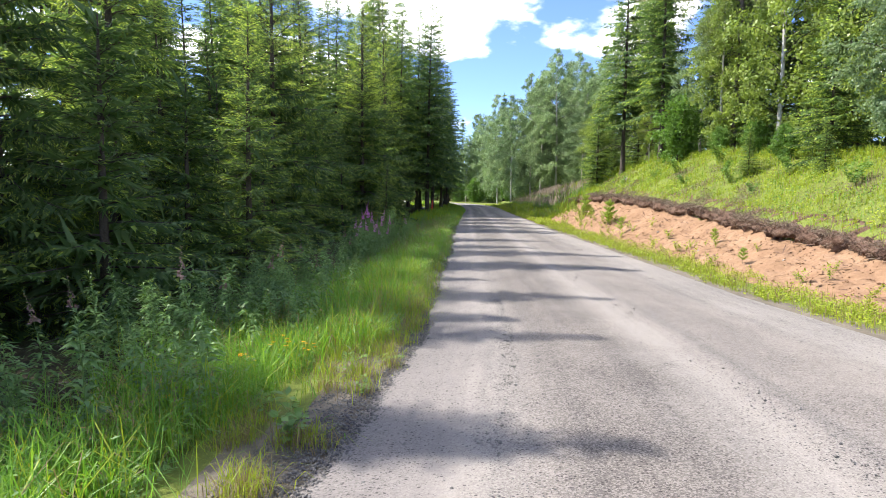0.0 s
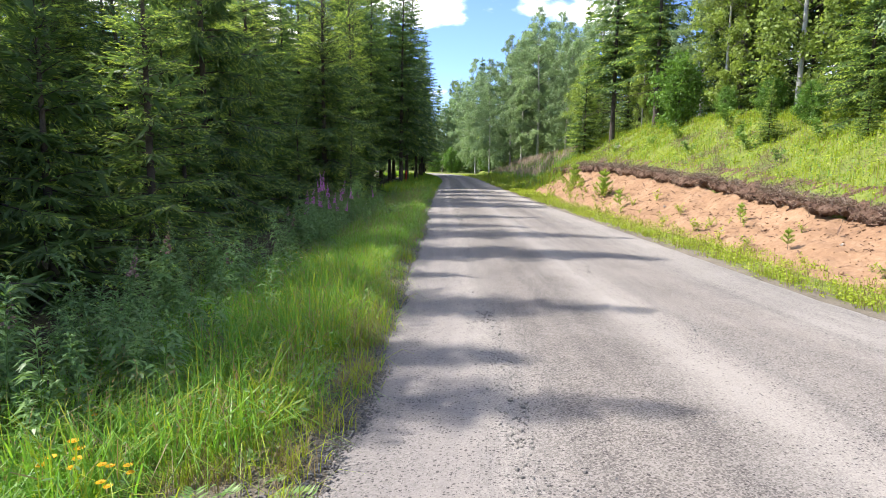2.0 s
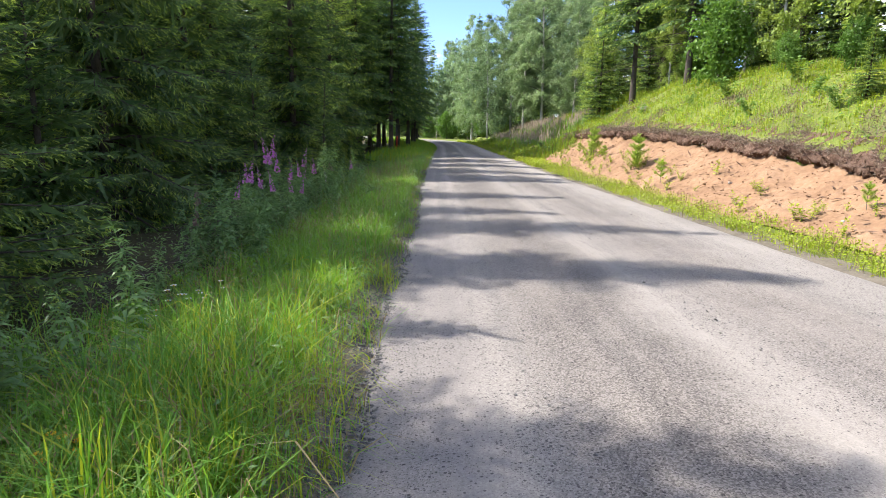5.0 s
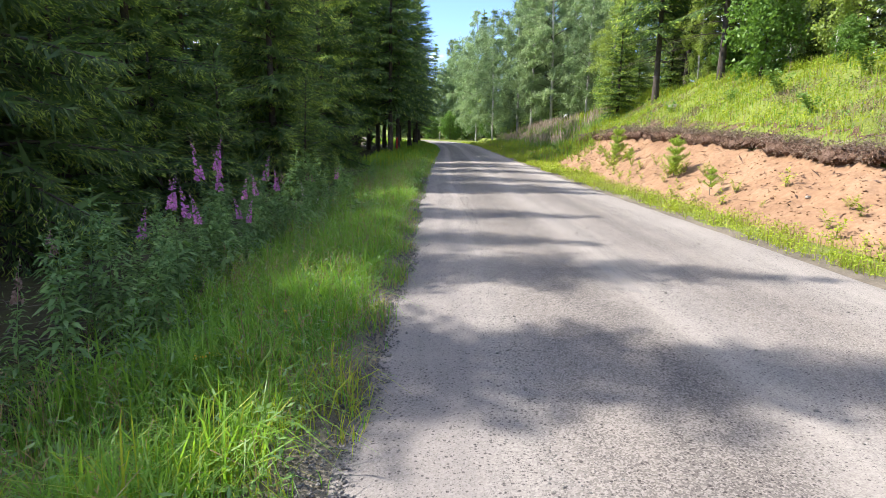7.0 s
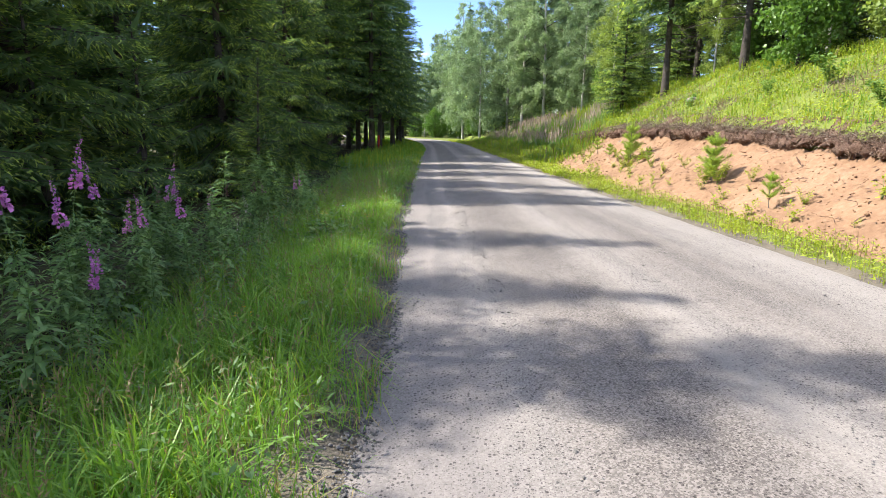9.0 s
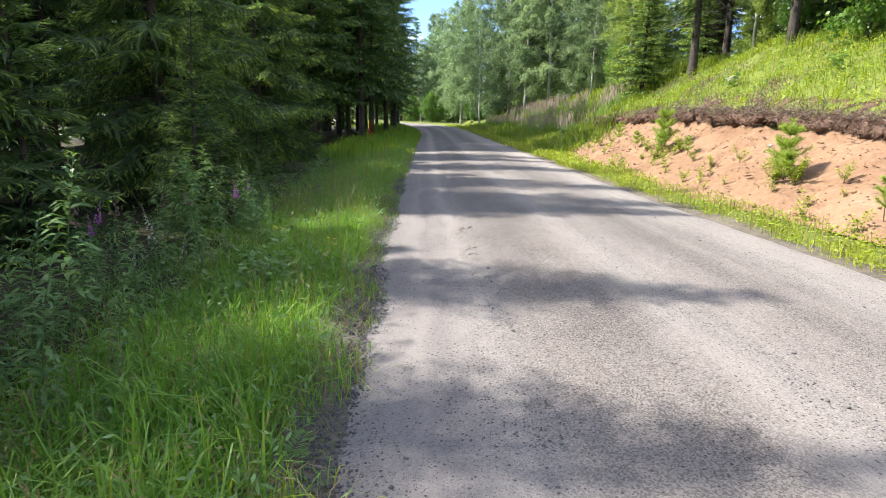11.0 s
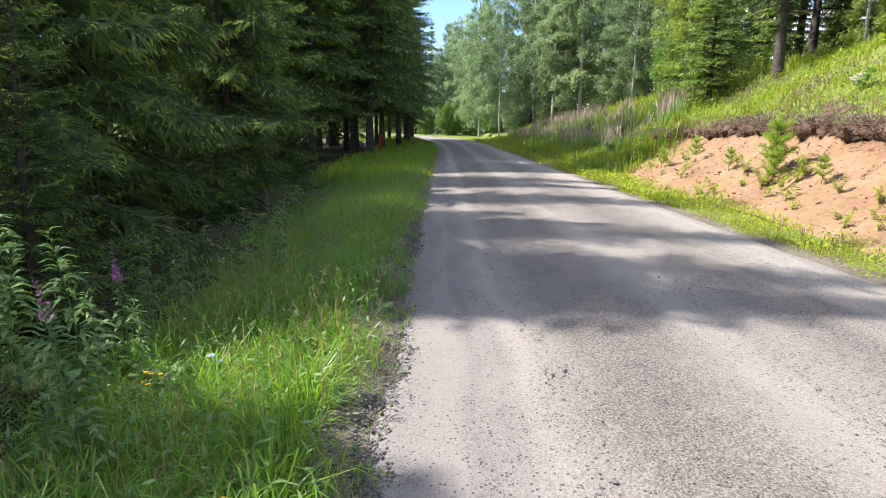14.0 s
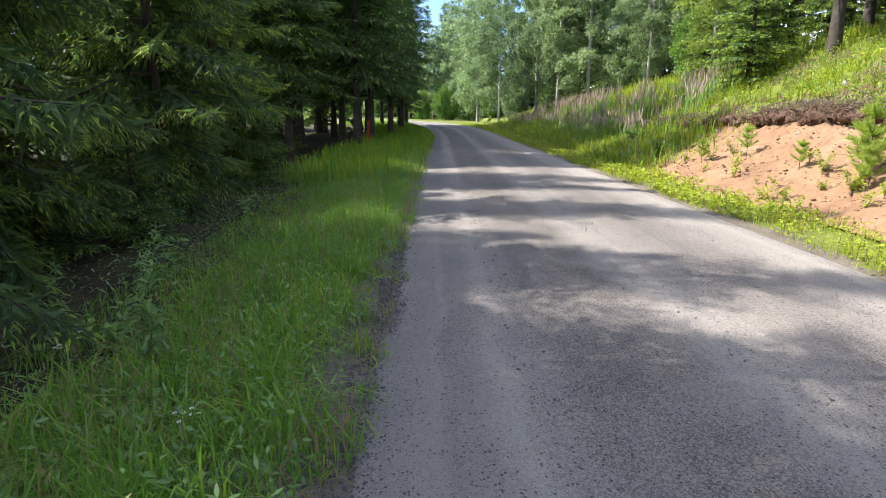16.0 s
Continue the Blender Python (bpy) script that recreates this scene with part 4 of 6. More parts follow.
def pine(name, m, label, group, seed, tall, clear, reach, tufts, size):
    """A pine: bare ruddy trunk with dead snags, needles in brushes at the branch ends."""
    rng = np.random.default_rng(seed)
    s = np.linspace(0, 1, 9)
    path = np.stack([0.05 * np.sin(s * 4) * s * tall * 0.3, 0.012 * tall * s * s, tall * s - 0.1], 1)
    tree = new(name)
    tree.matrix_basis = m
    part("trunk", smooth(mesh_of("trunk", [tube_path(path, 0.0095 * tall * (1 - s) ** 0.8 + 0.01, 10, 0)], [MAT["pine_bark"]])), tree)
    wood, snag, pts, ways = [], [], [], []
    for k in range(int(tall * 5)):
        z0 = tall * (0.1 + 0.9 * (k + rng.random()) / (tall * 5))
        az = k * 2.4 + rng.normal() * 0.5
        out = np.array([math.cos(az), math.sin(az), 0])
        start = np.array([np.interp(z0 / tall, s, path[:, 0]), np.interp(z0 / tall, s, path[:, 1]), z0])
        u = np.linspace(0, 1, 5)
        live = z0 > clear
        f = (z0 - clear) / (tall - clear) if live else 0
        ln = reach * (1 - 0.75 * f) * rng.uniform(0.5, 1.1) * (1 if live else 0.55)
        bp = start + out * (ln * u)[:, None] + np.array([0, 0, 1.0]) * (ln * ((0.15 + 0.5 * f) * u if live else -0.25 * u * u))[:, None] + rng.normal(size=(5, 3)) * 0.06 * ln * u[:, None]
        (wood if live else snag).append(tube_path(bp, 0.012 * ln * (1 - u) + 0.004, 4, 0))
        n = 8
        uu = rng.uniform(0.3, 0.9, n)
        base = np.stack([np.interp(uu, u, bp[:, j]) for j in range(3)], 1)
        td = unit(out + rng.normal(size=(n, 3)) * 0.7 + np.array([0, 0, 0.15 if live else -0.1]))
        end = base + td * rng.uniform(0.15, 0.4, n)[:, None] * ln
        (wood if live else snag).append(tubes(base, end, 0.005, 0.003, 3, 0))
        if live:
            pts.append(np.concatenate([end, bp[3:]]))
            ways.append(np.concatenate([td, np.tile(out, (2, 1))]))
    tagged(part("branchwork", mesh_of("branchwork", wood, [MAT["pine_bark"]]), tree), kind="stuff")
    if snag:
        part("dead_wood", mesh_of("dead_wood", snag, [MAT["dead"]]), tree, "bare grey dead branches")
    p, w = np.concatenate(pts), np.concatenate(ways)
    q = rng.integers(0, len(p), tufts)
    d = unit(w[q] * 0.7 + rng.normal(size=(tufts, 3)) * 0.75 + np.array([0, 0, 0.35]))
    b = p[q] + rng.normal(size=(tufts, 3)) * size * 0.7
    part("crown", mesh_of("crown", [kites(b, d, size * rng.uniform(0.7, 1.2, tufts), size * 0.24, rng.normal(size=(tufts, 3)), 0)], [MAT["pine_needle"]]), tree)
    return tagged(tree, label, "tree", group)


pine_a = pine("pine", at(13.3, 27.8), "tall pine with grey trunk and dead lower branches", RIGHT, 51, 14.0, 4.2, 2.8, 13000, 0.21)
place(pine_a, ((15.2, 30.4, 1.0, 150), (14.9, 21.8, 0.95, 260), (13.6, 40.2, 1.0, 40)))
far_pine = copy_thing(pine_a, at(7.0, 118.0, 1.15, 80))
tagged(far_pine, "tall pine standing above the far woods", group=FAR)

# the woods that close the view at the bend
far_spruce = spruce("far_spruce", at(8.6, 86.0), "dark spruce in the far woods", FAR,
                    seed=61, tall=15.0, reach=2.7, clear=0.8, gap=0.55, twig_gap=0.30, shoot=0.42, width=0.26, coarse=True, fill=1, fresh=0.2, droop=0.35)
spots = []
rng = np.random.default_rng(5)
for y in np.arange(84, 135, 5.5):
    for x in np.arange(-16, 30, 4.6):
        px, py = x + rng.uniform(-1.4, 1.4), y + rng.uniform(-1.8, 1.8)
        if road_left(py) - 3 < px < road_right(py) + 2.0 or rng.random() < 0.42 or (px < 10 and py < 90 and px > -14):
            continue
        spots.append((px, py, rng.uniform(0.55, 0.95), rng.uniform(0, 360)))
place(far_spruce, spots[::2])
far_birch = broad("birch", at(5.6, 92.0), "pale birch in the far woods", FAR, "birch_bark", "birch_leaf",
                  seed=37, tall=13.5, reach=2.3, clear=1.5, boughs=30, leaves=3600, leaf=0.38, upright=0.8, hang=0.7)
place(far_birch, [(x, y, min(1.0, s), t) for x, y, s, t in spots[1::4]])
place(far_spruce, spots[3::4])
behind = [(x, y, k, x * 40) for x, y, k in ((18, 50, 1), (20, 56, 1), (17, 64, 1), (21, 64, 1), (14.5, 70, 1), (18, 74, 1), (12, 78, 1), (16, 82, 1), (24, 48, 1), (25, 38, 1), (26, 28, 1), (25, 20, 1), (24, 10, 1), (19, 6, 1),
                                              (16, 1, 1), (20, -6, 1), (15, -8, 1), (-12, 6, 0.5), (-12, 13, 0.5), (-12.5, 22, 0.52), (-12, 31, 0.55), (-12, 41, 0.7), (-10, 50, 0.9), (-10, 57, 1), (-8, 64, 1), (-13, 63, 1),
                                              (-7, -6, 0.8), (-9, -11, 0.8), (-6, -16, 0.8), (-4.5, 60, 1), (-13, 9.5, 0.5), (-12.5, 17.5, 0.5), (-13, 26.5, 0.52), (-13, 36, 0.6), (-11, 45.5, 0.8), (-10, 1.5, 0.5), (-14, 53, 0.9))]
place(far_spruce, behind)
place(bush, [(x, y, 0.9 + 0.25 * math.sin(x * 3), x * 77) for x, y in ((4.5, 86), (7, 85.5), (2.2, 90), (9.4, 82), (11.5, 79), (0, 94), (-3, 97.5), (-7, 101), (5.5, 91), (13, 84), (-11, 106), (8.4, 78.5), (3, 95))], "green bush at the foot of the far woods", FAR)
place(far_birch, ((3.4, 91.0, 0.75, 10), (-3.5, 101.0, 0.8, 50), (7.5, 88.0, 0.85, 200), (-8.0, 107.0, 0.8, 120)))
place(far_spruce, ((1.0, 96.5, 0.8, 90), (5.2, 97.0, 0.8, 20), (-1.0, 100.5, 0.75, 250), (-6.0, 104.5, 0.85, 300), (3.0, 101.0, 0.9, 130), (9.5, 92.5, 0.9, 310)))

# ---- grass and weeds ----
def blades(rng, x, y, z, tall, wide, slot, lean=0.45):
    """Arching grass blades."""
    n = len(x)
    az = rng.uniform(0, 6.283, n)
    out = np.stack([np.cos(az), np.sin(az), np.zeros(n)], 1)
    face = az + rng.normal(size=n) * 0.6 + 1.57
    side = np.stack([np.cos(face), np.sin(face), np.zeros(n)], 1) * (np.broadcast_to(wide, n) / 2)[:, None]
    bend = np.minimum(np.abs(rng.normal(size=n)) * lean, 1.25)
    tall = np.broadcast_to(tall, n)
    p = np.stack([x, y, z - 0.02], 1)
    up = np.array([0, 0, 1.0])
    low = p + up * (tall * 0.48)[:, None] + out * (tall * bend * 0.18)[:, None]
    mid = p + up * (tall * np.clip(0.83 - 0.12 * bend, 0.4, 1))[:, None] + out * (tall * bend * 0.55)[:, None]
    tip = p + up * (tall * np.clip(1 - bend * 0.50, 0.25, 1))[:, None] + out * (tall * bend * 1.05)[:, None]
    v = np.stack([p - side * 0.8, p + side * 0.8, low + side, low - side, mid + side * 0.7, mid - side * 0.7, tip], 1).reshape(-1, 3)
    b = np.arange(n)[:, None] * 7
    quads = np.concatenate([b + np.array([[0, 1, 2, 3]]), b + np.array([[3, 2, 4, 5]])])
    return (v, quads, slot), (v, b + np.array([[5, 4, 6]]), slot)


def ground_leaves(rng, x, y, z, size, slot, high=0.2, slim=0.5):
    """Small leaves standing at all heights up to high above the soil."""
    n = len(x)
    d = unit(np.stack([rng.normal(size=n), rng.normal(size=n), rng.uniform(-0.1, 0.9, n)], 1))
    p = np.stack([x, y, z + rng.uniform(0, 1, n) ** 1.3 * high], 1)
    return kites(p, d, size * rng.uniform(0.6, 1.3, n), size * slim * rng.uniform(0.7, 1.2, n), np.array([0, 0, 1.0]) + rng.normal(size=(n, 3)) * 0.4, slot, 0.15)


def stuff(name, chunks, mats, label, category):
    return tagged(new(name, mesh_of(name, chunks, [MAT[m] for m in mats])), label, category, kind="stuff")


rng = np.random.default_rng(71)
# left verge: short at the gravel, tall and clumped behind
n = 120000
y = 1.5 + 34 * rng.random(n) ** 0.92
d = -0.08 + 2.7 * rng.random(n) ** 0.95
x = road_left(y) - d
clump = hills(x, y, 0.45, 12) + 0.6 * hills(x, y, 0.17, 14)
keep = rng.random(n) < np.clip(0.28 + 0.85 * clump + 0.7 * np.clip(d + 0.02, 0, 0.5), 0.06, 1) * np.clip(1.35 - 0.3 * d, 0.2, 1) * np.where((y < 5.9) & (d < 0.9), 0.06, 1)
x, y, d, clump = x[keep], y[keep], d[keep], clump[keep]
tall = (0.12 + 0.30 * np.clip(d / 0.6, 0, 1) + 0.16 * clump) * rng.uniform(0.35, 1.35, len(x)) * np.where((y > 7) & (y < 11.5) & (d < 1.3), 1.35, 1.0)
tall = np.clip(tall * np.where(y > 19, 0.78, 1) * np.where(y > 12, np.clip(0.92 - 0.30 * np.clip(d - 0.2, 0, 1.6), 0.4, 1), 1), 0.05, 0.75)
dry = rng.random(len(x)) < np.where(d < 0.30, 0.30, 0.06)
yel = ~dry & (rng.random(len(x)) < np.clip(0.62 - 0.30 * d, 0.12, 0.7) * np.where(y > 13.5, 0.3, 1))
z = land(x, y)
parts = []
for slot, q in ((0, ~dry & ~yel), (1, yel), (2, dry)):
    parts += blades(rng, x[q], y[q], z[q], tall[q], np.where(rng.random(q.sum()) < 0.10, 0.010, 0.0058), slot, 0.95)
stuff("verge_grass", parts, ("grass", "grass_yellow", "straw"), "tall fresh green grass along the gravel edge", "grass")

# long arching blades that hang over the shorter grass
n = 17000
hub = rng.integers(0, 800, n)
hy = 2.0 + 31 * rng.random(800)
hd = 0.32 + 1.5 * rng.random(800)
y = hy[hub] + rng.normal(size=n) * 0.06
x = road_left(y) - hd[hub] + rng.normal(size=n) * 0.06
keep = (y > 5.8) | (hd[hub] > 1.0)
x, y = x[keep], y[keep]
stuff("arching_grass", [*blades(rng, x, y, land(x, y), rng.uniform(0.26, 0.58, len(x)) * np.where(y > 19, 0.75, 1), rng.uniform(0.006, 0.012, len(x)), 0, 1.25)], ("grass_arch",), "long arching green grass blades in the verge", "grass")

# thin seed stems above the grass
n = 3000
y = 3 + 29 * rng.random(n)
x = road_left(y) - 0.25 - 1.6 * rng.random(n)
keep = (hills(x, y, 0.9, 93) > -0.1) & ((y > 5.8) | (x < road_left(y) - 1.0))
x, y = x[keep], y[keep]
tall = rng.uniform(0.30, 0.62, len(x))
lead = unit(np.stack([rng.normal(size=len(x)) * 0.22, rng.normal(size=len(x)) * 0.22, np.ones(len(x))], 1))
foot = np.stack([x, y, land(x, y)], 1)
parts = [kites(foot, lead, tall, 0.0035, rng.normal(size=(len(x), 3)), 0, 0.0)]
for k in range(5):
    way = unit(lead + rng.normal(size=(len(x), 3)) * 0.5)
    parts.append(kites(foot + lead * (tall * (0.80 + 0.045 * k))[:, None], way, 0.035, 0.007, rng.normal(size=(len(x), 3)), 0, 0.1))
stuff("seed_stems", parts, ("straw",), "thin dry seed stems above the verge grass", "grass")

# feathery leaves low in the verge
n = 1500
y = 2.6 + 27 * rng.random(n) ** 1.1
x = road_left(y) - 0.2 - 1.7 * rng.random(n)
keep = (hills(x, y, 0.5, 91) > -0.05) & ((y > 5.2) | (x < road_left(y) - 0.8))
x, y = x[keep], y[keep]
n = len(x)
a = rng.uniform(0, 6.283, n)
d = unit(np.stack([np.cos(a), np.sin(a), rng.uniform(0.5, 1.3, n)], 1))
side = np.stack([-np.sin(a), np.cos(a), np.zeros(n)], 1)
ln = rng.uniform(0.16, 0.34, n)
foot = np.stack([x, y, land(x, y)], 1)
parts = []
for k in range(11):
    f = 0.25 + 0.07 * k
    p = foot + d * (ln * f)[:, None] - np.array([0, 0, 1.0]) * (0.35 * ln * f * f)[:, None]
    for sgn in (-1, 1):
        w = unit(side * sgn + d * 0.5 + rng.normal(size=(n, 3)) * 0.12)
        parts.append(kites(p, w, ln * (0.30 - 0.20 * abs(f - 0.45)), ln * 0.055, np.array([0, 0, 1.0]) + rng.normal(size=(n, 3)) * 0.15, 0, 0.1, 0.4))
stuff("feathery_herbs", parts, ("herb_light",), "feathery light green herb leaves low in the verge", "plants")

# straw tufts on the bare sandy shoulder
n = 5200
hub = rng.integers(0, 46, n)
hy = 2.2 + 9.5 * rng.random(46) ** 1.5
hx = road_left(hy) - 0.05 - 0.7 * rng.random(46)
y, x = hy[hub] + rng.normal(size=n) * 0.07, hx[hub] + rng.normal(size=n) * 0.07
q = rng.random(n) < 0.55
parts = [*blades(rng, x[q], y[q], land(x[q], y[q]), rng.uniform(0.06, 0.24, q.sum()), 0.0045, 0, 0.9), *blades(rng, x[~q], y[~q], land(x[~q], y[~q]), rng.uniform(0.06, 0.28, (~q).sum()), 0.005, 1, 0.8)]
stuff("straw_tufts", parts, ("straw", "grass_yellow"), "dry straw tufts on the sandy shoulder", "grass")

# the verge further on, up to the bend
n = 16000
y = 35 + 40 * rng.random(n)
d = -0.1 + 3.2 * rng.random(n)
x = road_left(y) - d
parts = []
q = rng.random(n) < 0.55
for slot, s in ((0, q), (1, ~q)):
    parts += blades(rng, x[s], y[s], land(x[s], y[s]), (0.15 + 0.4 * np.clip(d[s], 0, 1)) * rng.uniform(0.6, 1.2, s.sum()), rng.uniform(0.015, 0.03, s.sum()), slot)
stuff("distant_verge_grass", parts, ("grass", "grass_yellow"), "green grass on the verge towards the bend", "grass")

# low herbs among the grass and under the trees
n = 85000
y = 1.5 + 36 * rng.random(n)
d = 0.15 + 4.2 * rng.random(n) ** 1.1
x = road_left(y) - d
keep = rng.random(n) < np.clip(0.45 + 0.6 * hills(x, y, 0.7, 21), 0.08, 1) * np.clip(1.6 - d * 0.33, 0.15, 1) * np.where((y < 6.0) & (d < 0.95), 0.05, 1)
x, y, d = x[keep], y[keep], d[keep]
pale = rng.random(len(x)) < 0.22
stuff("verge_herbs", [ground_leaves(rng, x[~pale], y[~pale], land(x[~pale], y[~pale]), 0.062, 0, 0.36, 0.28), ground_leaves(rng, x[pale], y[pale], land(x[pale], y[pale]), 0.042, 1, 0.22, 0.5)],
      ("herb", "herb_light"), "mixed low green herbs in the verge", "plants")

# needles, cones and twigs on the forest floor
n = 9000
y = 1 + 52 * rng.random(n)
x = road_left(y) - 1.6 - 9 * rng.random(n) ** 1.5
dd = unit(np.stack([rng.normal(size=n), rng.normal(size=n), rng.normal(size=n) * 0.15], 1))
stuff("forest_litter", [kites(np.stack([x, y, land(x, y) + 0.03], 1), dd, rng.uniform(0.06, 0.35, n), rng.uniform(0.006, 0.018, n), np.array([0, 0, 1.0]) + 0.2 * rng.normal(size=(n, 3)), 0)],
      ("dead",), "dry twigs and litter on the dark forest floor", "litter")

# right verge: a low yellow-green strip
n = 105000
y = 3 + 66 * rng.random(n) ** 1.3
w = rng.random(n)
x = road_right(y) + 0.05 + 1.40 * w + 0.12 * hills(y, y * 0, 0.9, 31)
keep = rng.random(n) < np.clip(0.42 + 0.6 * hills(x, y, 0.5, 32), 0.06, 1) * np.where(w < 0.1, 0.5, 1)
x, y = x[keep], y[keep]
sz = np.where(y > 30, 0.085, 0.055)
g = rng.random(len(x)) < 0.35
parts = [ground_leaves(rng, x[~g], y[~g], land(x[~g], y[~g]), sz[~g], 0, 0.16, 0.5)]
parts += blades(rng, x[g], y[g], land(x[g], y[g]), rng.uniform(0.06, 0.20, g.sum()), np.where(y[g] > 30, 0.016, 0.007), 1)
s = rng.random(len(x)) < 0.12
parts += blades(rng, x[s] + 0.05, y[s], land(x[s], y[s]), rng.uniform(0.10, 0.28, s.sum()), 0.008, 2)
stuff("roadside_plants", parts, ("grass_yellow", "grass_yellow", "straw"), "low yellow-green plants between gravel and sand", "plants")

# grassy slope above the turf edge
n = 125000
y = 6 + 62 * rng.random(n)
e = 0.10 + 4.6 * rng.random(n) ** 0.9
past = np.clip((y - 36) / 4, 0, 1)
x = lip_x(y) + e - past * rng.random(n) * 2.6
patch = hills(x, y, 0.8, 41) + 0.7 * hills(x, y, 0.3, 43)
keep = rng.random(n) < np.clip(0.75 + 0.5 * patch, 0.1, 1) * np.clip(e / 0.5, 0.1, 1)
x, y, e, patch = x[keep], y[keep], e[keep], patch[keep]
z = land(x, y)
kindp = rng.random(len(x))
drypatch = (hills(x, y, 1.1, 47) > 0.42) & (e < 2.6)
sz = np.clip(0.010 + (y - 15) * 0.0004, 0.012, 0.03)
tall = rng.uniform(0.10, 0.34, len(x)) * (1 + 0.5 * (e > 3.2) + 0.5 * (y > 38))
parts = []
for slot, q in ((0, (kindp < 0.30) & ~drypatch), (1, (kindp >= 0.30) & (kindp < 0.36)), (2, (kindp > 0.955) | (drypatch & (kindp < 0.2)))):
    parts += blades(rng, x[q], y[q], z[q], tall[q], sz[q], slot, 0.6)
q = (kindp >= 0.36) & (kindp < 0.78) & ~drypatch
parts.append(ground_leaves(rng, x[q], y[q], z[q], 0.085, 0, 0.25, 0.5))
q = (kindp >= 0.78) & (kindp < 0.955) & ~drypatch
parts.append(ground_leaves(rng, x[q], y[q], z[q], 0.075, 3, 0.35, 0.5))
stuff("slope_grass", parts, ("grass_yellow", "grass", "straw", "herb_light"), "sunlit yellow-green grass and herbs on the slope", "grass")

# the grassy end of the cut
n = 15000
y = 35.5 + 26 * rng.random(n)
w = rng.random(n)
x = road_right(y) + 1.0 + (lip_x(y) - road_right(y) - 0.9) * w
keep = (y > 37.2) | (rng.random(n) < np.clip((y - 35.5) / 1.7, 0, 1) * 0.7)
x, y = x[keep], y[keep]
kindp = rng.random(len(x))
parts = []
for slot, q in ((0, kindp < 0.5), (1, (kindp >= 0.5) & (kindp < 0.7)), (2, (kindp >= 0.7) & (kindp < 0.85))):
    parts += blades(rng, x[q], y[q], land(x[q], y[q]), rng.uniform(0.2, 0.6, q.sum()), 0.022, slot, 0.5)
q = kindp >= 0.85
parts.append(ground_leaves(rng, x[q], y[q], land(x[q], y[q]), 0.12, 3, 0.35, 0.5))
stuff("bank_end_grass", parts, ("grass_yellow", "grass", "straw", "herb_light"), "tall mixed grass where the cut bank ends", "grass")

# dry heather on the edge and in patches
n = 70000
y = 6 + 36 * rng.random(n)
e = -0.10 + 2.6 * rng.random(n) ** 1.7
x = lip_x(y) + e
keep = (e < 0.04 + 0.30 * np.clip((y - 23) / 4, 0, 1) * np.clip((36 - y) / 3, 0, 1) + 0.30 * hills(x, y, 0.6, 48)) | (hills(x, y, 1.1, 47) > 0.30)
x, y, e = x[keep], y[keep], e[keep]
n = len(x)
dd = unit(np.stack([rng.normal(size=n) - 0.3, rng.normal(size=n), rng.uniform(0.1, 1.2, n)], 1))
p = np.stack([x, y, land(np.maximum(x, lip_x(y) + 0.05), y) + rng.uniform(0, 0.15, n)], 1)
stuff("heather", [kites(p, dd, rng.uniform(0.04, 0.11, n), rng.uniform(0.008, 0.020, n), rng.normal(size=(n, 3)), 0)], ("heather",), "dry grey-brown heather along the turf edge", "plants")

# fading pink willowherb on the far slope
n = 3200
y = 38.5 + 23 * rng.random(n)
x = lip_x(y) + rng.uniform(-1.2, 1.6, n)
keep = hills(x, y, 1.5, 51) > -0.1
x, y = x[keep], y[keep]
n = len(x)
p = np.stack([x, y, land(x, y) + rng.uniform(0.35, 0.75, n)], 1)
up = unit(np.stack([rng.normal(size=n) * 0.15, rng.normal(size=n) * 0.15, np.ones(n)], 1))
stuff("pink_weeds", [kites(p, up, rng.uniform(0.2, 0.45, n), 0.035, rng.normal(size=(n, 3)), 0), *blades(rng, x, y, land(x, y), 0.7, 0.025, 1, 0.2)], ("pale_pink", "herb_light"), "tall faded pinkish weeds on the far slope", "plants")


# loose stones
def pebbles(rng, x, y, z, size, slot):
    """Squashed eight-faced stones, each turned and shaped by chance."""
    n = len(x)
    o = np.array([(1, 0, 0), (0, 1, 0), (-1, 0, 0), (0, -1, 0), (0, 0, 1), (0, 0, -1.0)])
    v = o[None] * rng.uniform(0.6, 1.2, (n, 6, 1)) * np.array([1, 0.8, 0.62]) + rng.normal(size=(n, 6, 3)) * 0.12
    a = rng.uniform(0, 6.283, n)
    c, s = np.cos(a)[:, None], np.sin(a)[:, None]
    v = np.stack([v[..., 0] * c - v[..., 1] * s, v[..., 0] * s + v[..., 1] * c, v[..., 2]], -1)
    v = v * np.broadcast_to(size, n)[:, None, None] + np.stack([x, y, z], 1)[:, None]
    f = np.array([(0, 1, 4), (1, 2, 4), (2, 3, 4), (3, 0, 4), (1, 0, 5), (2, 1, 5), (3, 2, 5), (0, 3, 5)])
    return v.reshape(-1, 3), (f[None] + (np.arange(n) * 6)[:, None, None]).reshape(-1, 3), slot


def road_top(x, y):
    a = (x - road_left(y)) / (road_right(y) - road_left(y))
    return road_level(y) + 0.05 * np.clip(np.minimum(a, 1 - a) / 0.35, 0, 1) - 0.012


